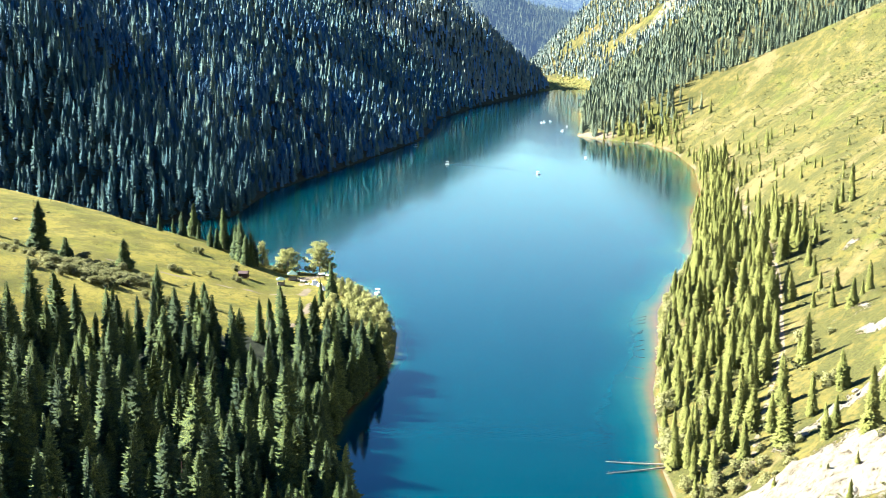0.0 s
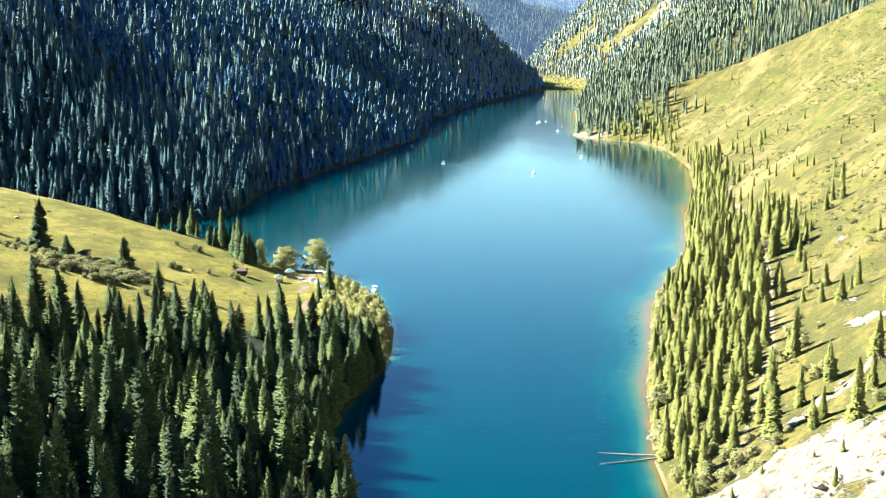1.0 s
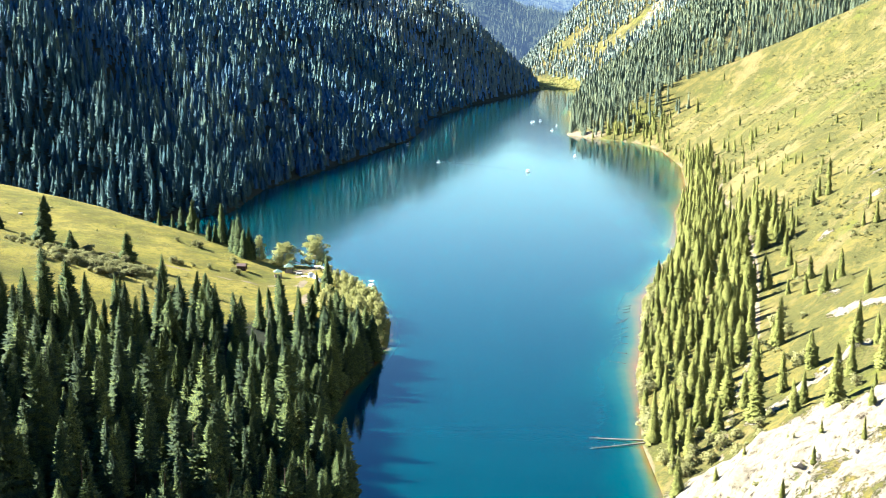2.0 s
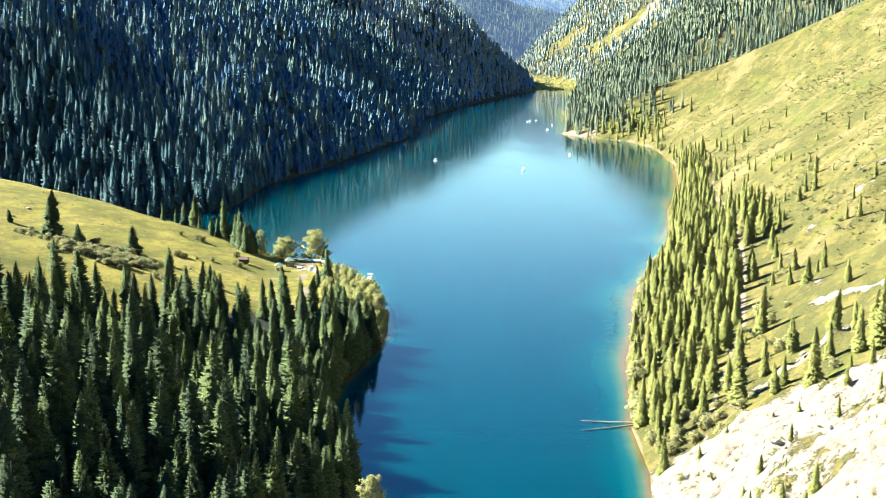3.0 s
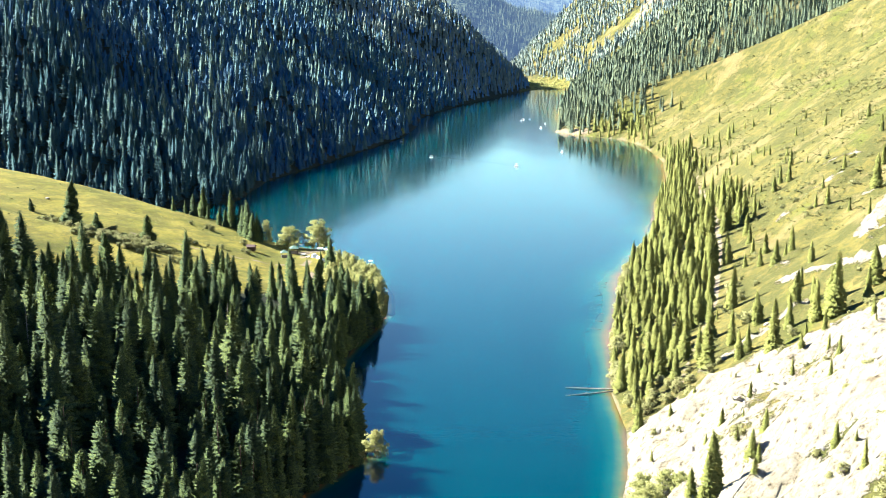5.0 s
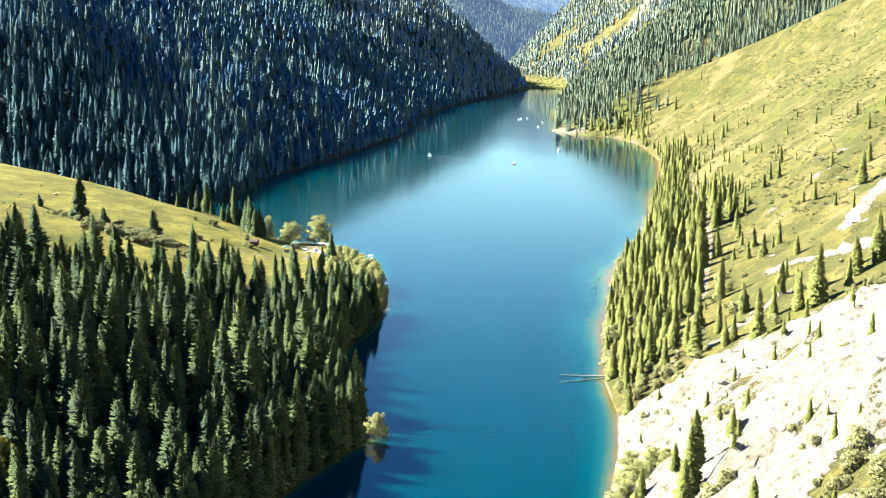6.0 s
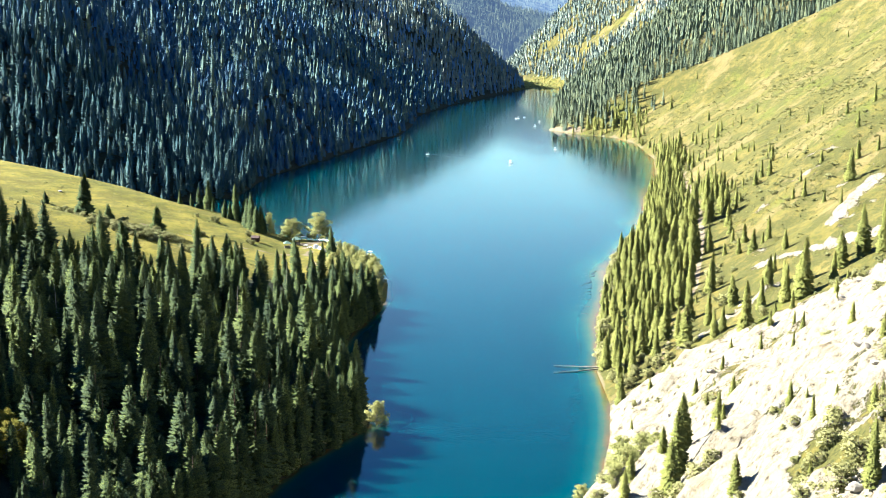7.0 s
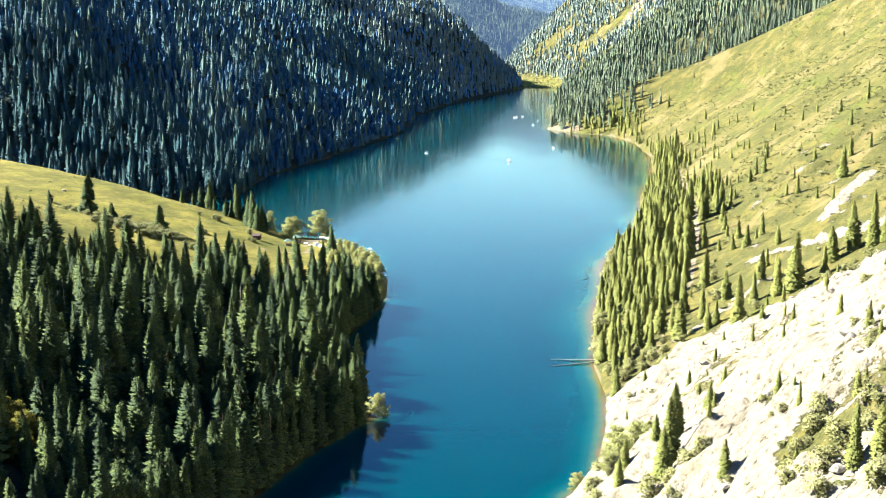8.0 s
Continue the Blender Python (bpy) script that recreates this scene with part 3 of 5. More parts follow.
def scattered(name, kinds, x, y, z, tall, wide, mt, g, smooth=False):
    """One mesh of many plants: kind by kind, each turned and sized."""
    Vs, Fs, Ts, Ns, base = [], [], [], [], 0
    pick = g.integers(0, len(kinds), len(x))
    turn = g.uniform(0, 6.2832, len(x))
    tint = g.uniform(0, 1, len(x))
    for k, (V, F3, N) in enumerate(kinds):
        s = np.nonzero(pick == k)[0]
        if not len(s):
            continue
        c, sn, w, t = np.cos(turn[s])[:, None], np.sin(turn[s])[:, None], (tall[s] * wide[s])[:, None], tall[s][:, None]
        P3 = np.stack([x[s][:, None] + w * (V[:, 0] * c - V[:, 1] * sn), y[s][:, None] + w * (V[:, 0] * sn + V[:, 1] * c), z[s][:, None] + t * V[:, 2]], -1)
        Vs.append(P3.reshape(-1, 3))
        Fs.append((F3[None] + (np.arange(len(s)) * len(V))[:, None, None] + base).reshape(-1, 3))
        Ns.append(np.stack([N[:, 0] * c - N[:, 1] * sn, N[:, 0] * sn + N[:, 1] * c, N[:, 2] + 0 * c], -1).reshape(-1, 3))
        Ts.append(np.repeat(tint[s], len(V)))
        base += len(s) * len(V)
    return new(name, mesh_of(name, np.concatenate(Vs), np.concatenate(Fs), [mt], smooth, normals=np.concatenate(Ns), tint=np.concatenate(Ts)))


def sown(x0, x1, y0, y1, gap, g):
    """Places on a shaken grid, kept to the wedge of ground the camera sees."""
    X, Y = np.meshgrid(np.arange(x0, x1, gap), np.arange(y0, y1, gap))
    X = X.ravel() + g.uniform(-0.48, 0.48, X.size) * gap
    Y = Y.ravel() + g.uniform(-0.48, 0.48, Y.size) * gap
    k = np.abs(X) < (Y + 92) * 0.405 + 14
    return X[k], Y[k]


g = np.random.default_rng(21)
NEAR = [spruce_crown(100 + i, 9, 8, 350, 0.140 + 0.012 * (i % 4)) for i in range(7)]
MID = [spruce_crown(200 + i, 7, 7, 420, 0.145 + 0.012 * (i % 3), 0) for i in range(6)]
BANK = [spruce_crown(230 + i, 6, 6, 130, 0.145 + 0.012 * (i % 3), 0) for i in range(6)]
SLOPE = [spruce_crown(250 + i, 4, 6, 60, 0.130 + 0.010 * (i % 3), 0) for i in range(6)]
FAR = [far_spruce(300 + i, 4, 0.124 + 0.010 * (i % 3)) for i in range(6)]
TINY = [far_spruce(400 + i, 2, 0.17) for i in range(4)]


def trunk_mesh(seed):
    bm = bmesh.new()
    tube(bm, (0, 0, -0.03), (0, 0, 0.9), 0.018, 0.003, 7)
    me = bpy.data.meshes.new("trunk")
    bm.to_mesh(me)
    bm.free()
    me.materials.append(BARK)
    return me


NEAR_MESH = {mt: [mesh_of("crown", V, F3, [mt], normals=N) for V, F3, N in NEAR] for mt in (SPRUCE, SUNLIT_SPRUCE)}
TRUNK = trunk_mesh(0)


def spruce(x, y, tall, kind, turn, wide=1.0, label="tall narrow dark green spruce on the wooded bank", group="spruces of the shore woods", lean=0.0, mt=SPRUCE):
    """A spruce of its own: an Empty at its foot, trunk and crown."""
    m = pose(x, y, ground_z(x, y) - 0.1, lean, lean * 0.6, turn) @ Matrix.Diagonal((tall * wide, tall * wide, tall, 1))
    root = new("spruce")
    root.empty_display_size = 0.3
    root.matrix_world = m
    part("trunk", TRUNK, None, root)
    part("crown", NEAR_MESH[mt][kind % len(NEAR)], None, root)
    return tagged(root, label, "tree", group)


# wood of the west point
X, Y = sown(-150, 0, 62, 352, 5.3, g)
e, w, m = banks(X, Y)
k = (w > 1.0) & (Y < forest_edge(X) + g.normal(0, 4, len(X))) & (g.uniform(0, 1, len(X)) > 0.10 + 0.9 * open_spot(X, Y)) & (g.uniform(0, 1, len(X)) > 0.85 * step(0.25, 0.55, rough(X, Y, 24, 81)))
X, Y = X[k], Y[k]
west_wood = (X, Y, np.clip(g.normal(14.5, 4.2, len(X)), 5, 23) * (1 - 0.15 * step(8, 1, w[k])) * (1 - 0.18 * step(255, 300, Y)))
# unseen trees farther west, added to cast shade into the wood
X, Y = np.meshgrid(np.arange(-190, -60, 5.0), np.arange(60, 230, 5.0))
X, Y = X.ravel() + g.uniform(-2, 2, X.size), Y.ravel() + g.uniform(-2, 2, X.size)
k = (np.abs(X) > (Y + 92) * 0.405 + 14) & (np.abs(X) < (Y + 92) * 0.405 + 52)
# left open where sun should reach the clearing and the wood's north
k &= (Y < 128) | (Y > 182) & (Y < 200)
unseen_wood = (X[k], Y[k], np.clip(g.normal(15.0, 3.0, int(k.sum())), 7, 21))
# shore wood of the east bank
X, Y = sown(20, 260, 196, 1010, 4.9, g)
e, w, m = banks(X, Y)
k = (e > 1.0) & (e < forest_east(Y) * g.uniform(0.7, 1.0, len(X)) + np.abs(g.normal(0, 4, len(X)))) & (g.uniform(0, 1, len(X)) > 0.10 + 0.45 * step(430, 900, Y)) & (away(X, Y, np.array(PATHS[0], float)) > 1.3)
X, Y = X[k], Y[k]
east_wood = (X, Y, np.clip(g.normal(10.2, 2.6, len(X)), 4, 16) * (1 - 0.35 * step(10, 2, e[k])))
# stragglers above it on the grass
X, Y = sown(40, 260, 215, 760, 8.0, g)
e, w, m = banks(X, Y)
f = forest_east(Y)
k = (e > f) & (g.uniform(0, 1, len(X)) < 0.58 * np.exp(-(e - f) / 17)) & (away(X, Y, np.array(PATHS[0], float)) > 1.3) & (rock_mask(X, Y, e) < 0.4)
stray = (X[k], Y[k], np.clip(g.normal(6.2, 2.0, int(k.sum())), 3, 12))
# the front row over the dark water
Y = np.concatenate([np.arange(96, 190, 1.5), np.arange(190, 306, 2.1)])
Y = Y + g.uniform(-0.8, 0.8, len(Y))
X = np.interp(Y, WEST[:, 0], WEST[:, 1]) - g.uniform(1.2, 4.5, len(Y))
front = (X, Y, np.clip(g.normal(13.0, 2.8, len(X)), 6, 19) * np.where(Y < 185, 1.15, 1.0))
# a close stand on the slope below the clearing
X, Y = sown(-85, 0, 92, 185, 4.4, g)
e, w, m = banks(X, Y)
k = (w > 3) & (g.uniform(0, 1, len(X)) > 0.42 + 0.9 * open_spot(X, Y))
stand = (X[k], Y[k], np.clip(g.normal(13.5, 3.5, int(k.sum())), 6, 20))
AX, AY, AT = (np.concatenate(q) for q in zip(west_wood, unseen_wood, east_wood, stray, front, stand))
keep = away(AX, AY, np.array([(-11, 187), (-28, 192)], float)) > 4.5          # light reaches the willows of the little cape
AX, AY, AT = AX[keep], AY[keep], AT[keep]
AZ = land_height(AX, AY)
AW = g.uniform(0.85, 1.3, len(AX)) * np.where(AX > 10, 1.02, 1.08)
near_first = np.argsort(np.hypot(AX * 1.3, AY - 60) + g.uniform(0, 40, len(AX)) + 900 * (np.abs(AX) > (AY + 92) * 0.405 + 14))
own = np.zeros(len(AX), bool)
own[near_first[:230]] = True
for i in np.nonzero(own)[0]:
    east = AX[i] > 10
    spruce(AX[i], AY[i], AT[i], int(g.integers(0, 7)), g.uniform(0, 360), AW[i], "narrow yellow-green spruce on the sunny bank" if east else "tall narrow dark green spruce on the wooded point", lean=g.normal(0, 1.0), mt=SUNLIT_SPRUCE if east else SPRUCE)
for kinds, o, mt, label in ((MID, ~own & (AX < 10), SPRUCE, "dense dark green spruce wood on the lake point"), (MID, ~own & (AX > 10) & (AY < 400), SUNLIT_SPRUCE, "yellow-green spruce wood along the sunny lake bank"),
                            (BANK, ~own & (AX > 10) & (AY >= 400), SUNLIT_SPRUCE, "yellow-green spruce wood farther along the sunny bank")):
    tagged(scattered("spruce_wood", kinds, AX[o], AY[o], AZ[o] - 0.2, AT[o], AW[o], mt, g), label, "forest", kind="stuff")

# the west mountain's forest
X, Y = (np.concatenate(q) for q in zip(sown(-330, 0, 535, 700, 4.7, g), sown(-400, 0, 700, 860, 6.2, g), sown(-620, 330, 860, 1500, 6.9, g)))
e, w, m = banks(X, Y)
sc = away(X, Y, np.array([(-115, 852), (-98, 825), (-82, 806), (-72, 784)], float))
k = (m > 0.8) & (m < np.where(Y < 850, 400, 330)) & (sc > 4 + np.abs(g.normal(0, 4, len(X)))) & (g.uniform(0, 1, len(X)) > 0.08 + 0.15 * step(0.15, 0.5, rough(X, Y, 45, 83)))
X, Y = X[k], Y[k]
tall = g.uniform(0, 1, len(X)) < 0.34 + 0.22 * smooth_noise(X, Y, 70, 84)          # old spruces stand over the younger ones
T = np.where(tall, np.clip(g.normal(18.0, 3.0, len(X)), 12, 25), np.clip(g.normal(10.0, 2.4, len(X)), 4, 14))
# tall trees take the sunlit tint, low ones the blue of shade and haze
TALL_LABEL, YOUNG_LABEL = "tall grey-green spruces catching sun on the steep mountain", "dense young spruces, tinted blue for the mountain's shade and haze"
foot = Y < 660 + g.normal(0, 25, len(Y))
for kinds, o, mt, label in ((SLOPE, (Y < 860) & tall & ~foot, TALL_SPRUCE, TALL_LABEL), (SLOPE, (Y < 860) & ~tall & ~foot, SHADE_BLUE_SPRUCE, YOUNG_LABEL), (SLOPE, foot, FOOT_SPRUCE, "dense dark spruces at the foot of the mountain"),
                            (FAR, (Y >= 860) & tall, TALL_SPRUCE, TALL_LABEL), (FAR, (Y >= 860) & ~tall, SHADE_BLUE_SPRUCE, YOUNG_LABEL)):
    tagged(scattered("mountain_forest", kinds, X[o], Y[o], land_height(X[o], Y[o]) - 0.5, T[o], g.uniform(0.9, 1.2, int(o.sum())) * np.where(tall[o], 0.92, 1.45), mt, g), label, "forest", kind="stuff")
# saplings added between them, to turn the black gaps haze blue
X, Y = sown(-400, 60, 535, 1000, 5.2, g)
e, w, m = banks(X, Y)
k = (m > 1.5) & (m < 330) & (Y > 650) & (away(X, Y, np.array([(-115, 852), (-98, 825), (-82, 806), (-72, 784)], float)) > 5)
X, Y = X[k], Y[k]
tagged(scattered("mountain_saplings", TINY, X, Y, land_height(X, Y) - 0.4, g.uniform(4.0, 8.5, len(X)), g.uniform(1.0, 1.5, len(X)), SHADE_BLUE_SPRUCE, g), "young spruces filling the mountain's shade, tinted blue for haze", "forest", kind="stuff")
X, Y = sown(-520, 420, 1500, 2560, 7.5, g)
e, w, m = banks(X, Y)
k = (m > 3) & (m < 420) & (g.uniform(0, 1, len(X)) > 0.12)
X, Y = X[k], Y[k]
tall = g.uniform(0, 1, len(X)) < 0.5
T = np.where(tall, np.clip(g.normal(18.0, 3.0, len(X)), 12, 24), np.clip(g.normal(11.0, 2.4, len(X)), 5, 15))
for o, mt in ((tall, HAZY_SPRUCE), (~tall, HAZE_BLUE_SPRUCE)):
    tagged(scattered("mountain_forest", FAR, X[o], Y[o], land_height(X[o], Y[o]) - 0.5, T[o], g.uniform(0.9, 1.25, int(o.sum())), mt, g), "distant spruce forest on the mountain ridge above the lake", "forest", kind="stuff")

# the wooded hill past the spur, the stony mountain, the ranges at the valley's head
X, Y = (np.concatenate(q) for q in zip(sown(100, 600, 985, 1250, 6.8, g), sown(100, 800, 1250, 1920, 8.0, g)))
e, w, m = banks(X, Y)
d = Y - crest_y(X)
thin = np.where(d < 12, 0.80 - 0.25 * step(90, 30, e), 0.10 + 0.35 * step(0.2, 0.6, rough(X, Y, 60, 85)))
thin = np.maximum(thin, 0.85 * step(-0.05, 0.25, rough(X * 0.7 + Y * 0.4, Y, 150, 57) + 0.3 * rough(X, Y, 60, 88)) * step(1250, 1450, Y) * step(40, 90, e))
k = (e > 2.5) & ((d > 24) | (e < 60)) & (d > -60) & (e < 520) & (g.uniform(0, 1, len(X)) > thin)
X, Y = X[k], Y[k]
T = np.clip(g.normal(15.0, 3.4, len(X)), 5, 22)
for kinds, o in ((SLOPE, Y < 1200), (FAR, Y >= 1200)):
    tagged(scattered("hill_forest", kinds, X[o], Y[o], land_height(X[o], Y[o]) - 0.5, T[o], g.uniform(0.85, 1.15, int(o.sum())), HAZE_GREY_SPRUCE, g), "spruce forest on the hill behind the grassy spur", "forest", kind="stuff")
X, Y = sown(150, 1000, 1935, 2800, 7.6, g)
e, w, m = banks(X, Y)
h = land_height(X, Y)
k = (e > 14) & (m < 0) & (g.uniform(0, 1, len(X)) > 0.20 + 0.78 * step(-0.14, 0.16, rough(X * 0.7 + Y * 0.4, Y, 150, 57) + 0.4 * rough(X, Y, 60, 88)) * step(25, 80, h))
X, Y = X[k], Y[k]
T = np.clip(g.normal(15, 3, len(X)), 6, 20)
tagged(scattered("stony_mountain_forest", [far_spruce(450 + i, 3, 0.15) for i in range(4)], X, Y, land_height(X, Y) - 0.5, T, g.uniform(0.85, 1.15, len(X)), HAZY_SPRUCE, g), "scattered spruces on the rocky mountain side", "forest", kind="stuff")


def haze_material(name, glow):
    """Distance: wooded ranges, the bright air before them put in as a glow."""
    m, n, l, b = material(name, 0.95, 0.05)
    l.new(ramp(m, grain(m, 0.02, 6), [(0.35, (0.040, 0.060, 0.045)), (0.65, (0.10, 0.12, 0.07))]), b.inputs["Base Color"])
    # the surface's own bluish emission stands in for haze
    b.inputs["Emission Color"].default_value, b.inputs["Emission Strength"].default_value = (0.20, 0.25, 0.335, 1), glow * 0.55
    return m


def distant_range(y0, y1, glow, count, label):
    mt = haze_material("far_range", glow)
    bx, by = steps((-1800, 1800, 30)), steps((y0, y1, 25))
    BX, BY = np.meshgrid(bx, by)
    BX, BY = BX.ravel(), BY.ravel()
    bidx = np.arange(len(BX)).reshape(len(by), len(bx))
    V0 = np.stack([BX, BY, range_height(BX, BY)], -1)
    F0 = np.stack([bidx[:-1, :-1], bidx[:-1, 1:], bidx[1:, 1:], bidx[1:, :-1]], -1).reshape(-1, 4)
    FY = g.uniform(y0 + 20, min(y1, y0 + 900), count)
    FX = FY * g.uniform(-0.07, 0.17, count)
    FZ, n = range_height(FX, FY) - 1.0, len(FX)
    FT, FW = np.clip(g.normal(17, 4, n), 8, 26), g.uniform(1.8, 2.8, n)
    a0 = g.uniform(0, 6.28, n)
    cone = [np.stack([FX, FY, FZ + FT], -1)] + [np.stack([FX + FW * np.cos(a0 + 1.2566 * i), FY + FW * np.sin(a0 + 1.2566 * i), FZ], -1) for i in range(5)]
    base = len(V0) + np.arange(n)
    F1 = np.concatenate([np.stack([base, base + n * (1 + i), base + n * (1 + (i + 1) % 5)], -1) for i in range(5)])
    ob = new("backdrop", mesh_of("backdrop", np.concatenate([V0] + cone), [F0, F1], [mt]))
    return tagged(ob, label, "backdrop", kind="structure")


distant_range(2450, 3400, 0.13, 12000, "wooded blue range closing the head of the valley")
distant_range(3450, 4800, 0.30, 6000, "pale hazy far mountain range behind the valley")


# ---- broad-leaved trees and shrubs ----
def leaf_crown(seed, lobes, leaves, size, flat=0.8, low=0.25, top=0.82):
    """A shrub about one metre tall and wide: small leaf sprays gathered on uneven lobes, with gaps."""
    q = np.random.default_rng(seed)
    zc = q.uniform(low + 0.12, top, lobes)
    rc = 0.30 * np.sqrt(q.uniform(0, 1, lobes)) * np.sqrt(np.clip(1.05 - (2 * (zc - low) / (1 - low) - 0.85) ** 2, 0.1, 1))
    ac = q.uniform(0, 6.2832, lobes)
    return sprays(q, np.stack([rc * np.cos(ac), rc * np.sin(ac), zc], -1), q.uniform(0.15, 0.25, lobes), leaves, size, flat)


def limb_crown(seed, limbs, leaves, size):
    """A tree's crown: clumps of leaves along rising limbs of uneven reach, open between them."""
    q = np.random.default_rng(seed)
    C, Rl = [], []
    for i in range(limbs):
        f = (i + q.uniform(0, 1)) / limbs
        a, z1 = 2.39996 * i + q.uniform(-0.5, 0.5), 0.10 + 0.84 * f
        reach = q.uniform(0.22, 0.46) * math.sqrt(max(0.06, 1.0 - (1.55 * f - 0.55) ** 2))
        for k in (0.45, 0.75, 1.0):
            C.append((reach * k * math.cos(a), reach * k * math.sin(a), z1 - 0.16 * (1 - k) + q.uniform(-0.04, 0.04)))
            Rl.append(q.uniform(0.075, 0.15) * (1.15 - 0.35 * k))
    return sprays(q, np.array(C), np.array(Rl), leaves, size, 0.85)


def sprays(q, C, Rl, leaves, size, flat):
    i = q.choice(len(C), leaves, p=Rl ** 2 / (Rl ** 2).sum())
    n = q.normal(size=(leaves, 3))
    n /= np.linalg.norm(n, axis=1)[:, None]
    n[:, 2] = np.where(n[:, 2] < -0.5, -n[:, 2], n[:, 2])
    P0 = C[i] + n * (Rl[i] * q.uniform(0.55, 1.18, leaves))[:, None] * np.array([1, 1, flat])
    d = n + q.normal(0, 0.55, (leaves, 3))
    d /= np.linalg.norm(d, axis=1)[:, None]
    u = np.cross(d, q.normal(size=(leaves, 3)))
    u /= np.linalg.norm(u, axis=1)[:, None]
    v = np.cross(d, u)
    s = (size * q.uniform(0.6, 1.3, leaves))[:, None]
    V = np.stack([P0 - u * s, P0 - v * s * 0.6 - d * s * 0.3, P0 + u * s, P0 + v * s * 0.6 - d * s * 0.3], 1).reshape(-1, 3)
    b = np.arange(leaves)[:, None] * 4
    return outward(V, np.concatenate([b + np.array([[0, 1, 2]]), b + np.array([[0, 2, 3]])]), 0.35, 0.6, 0.4)


LEAFY = [limb_crown(500 + i, 24, 2500, 0.032) for i in range(5)]
LEAFY_MESH = {mt: [mesh_of("crown", V, F3, [mt], normals=N) for V, F3, N in LEAFY] for mt in (BIRCH, YELLOW_BIRCH)}
BUSHY = [leaf_crown(520 + i, 16, 330, 0.078, 0.9, -0.08) for i in range(4)]
BUSHY_MESH = {mt: [mesh_of("foliage", V, F3, [mt], normals=N) for V, F3, N in BUSHY] for mt in (SHRUB, BRIGHT_SHRUB)}


def limb_mesh(seed, mt, spread=0.32, boles=1):
    q = random.Random(seed)
    bm = bmesh.new()
    for b in range(boles):
        ox, oy = (q.uniform(-0.06, 0.06), q.uniform(-0.06, 0.06)) if boles > 1 else (0, 0)
        top = (ox + q.uniform(-0.05, 0.05), oy + q.uniform(-0.05, 0.05), 0.72)
        tube(bm, (ox, oy, -0.03), top, 0.026, 0.006, 7)
        for k in range(7):
            z = q.uniform(0.2, 0.62)
            a = q.uniform(0, 6.28)
            r = spread * q.uniform(0.6, 1.0)
            f = z / 0.72
            tube(bm, (ox + (top[0] - ox) * f, oy + (top[1] - oy) * f, z), (r * math.cos(a), r * math.sin(a), z + q.uniform(0.12, 0.28)), 0.010, 0.003, 4)
    me = bpy.data.meshes.new("trunk")
    bm.to_mesh(me)
    bm.free()
    me.materials.append(mt)
    return me


BOUGHS = [limb_mesh(40 + i, PALE_BARK, boles=2) for i in range(3)]
STEMS = [limb_mesh(50 + i, BARK, 0.38, boles=2) for i in range(2)]


def leafy_tree(x, y, tall, wide, kind, turn, label, group="", name="birch_tree", mt=BIRCH):
    root = new(name)
    root.empty_display_size = 0.3
    root.matrix_world = pose(x, y, max(ground_z(x, y), 0) - 0.1, 0, 0, turn) @ Matrix.Diagonal((wide, wide, tall, 1))
    part("trunk", BOUGHS[kind % 3], None, root)
    part("crown", LEAFY_MESH[mt][kind % 5], None, root)
    return tagged(root, label, "tree", group)


def shrub(x, y, tall, wide, kind, turn, label, group, mt=SHRUB):
    root = new("shrub")
    root.empty_display_size = 0.3
    root.matrix_world = pose(x, y, max(ground_z(x, y), -0.1) - 0.15, 0, 0, turn) @ Matrix.Diagonal((wide, wide, tall, 1))
    part("trunk", STEMS[kind % 2], None, root)
    part("foliage", BUSHY_MESH[mt][kind % 4], None, root)
    return tagged(root, label, "shrub", group)


# single spruces: x, y, height
MEADOW_SPRUCES = [(-130.5, 366.5, 16.0), (-119, 361, 7.5), (-103, 366.5, 10.0), (-146, 372, 5.0), (-67.4, 320, 7.5)]
for i, (x, y, t) in enumerate(MEADOW_SPRUCES):
    spruce(x, y, t, i + 2, 40 * i, (1.5, 2.1, 2.4, 1.9, 1.6)[i], "full dark spruce standing alone on the sunny meadow", "spruces on the meadow")
spruce(-37, 379, 13.5, 3, 20, 1.0, "tall dark spruce at the edge of the camp")
spruce(-40, 372, 9, 5, 70, 1.1, "dark spruce at the edge of the camp")
BAY_SPRUCES = [(-108.8, 439, 7), (-105, 446, 6), (-101.4, 447, 10), (-99, 453, 14), (-96, 449, 6), (-88.9, 436, 8.5), (-86.5, 437, 8), (-84.3, 440.7, 16.5), (-81, 440, 11), (-78.5, 433, 12), (-77, 427, 13.5), (-75.5, 425, 15), (-74.2, 422.5, 17), (-72.2, 419, 12), (-71, 421, 13), (-70, 424, 10)]
for i, (x, y, t) in enumerate(BAY_SPRUCES):
    spruce(x, y, t, i, 70 * i, 1.25, "dark slender spruce at the meadow's edge by the bay", "spruces by the bay")
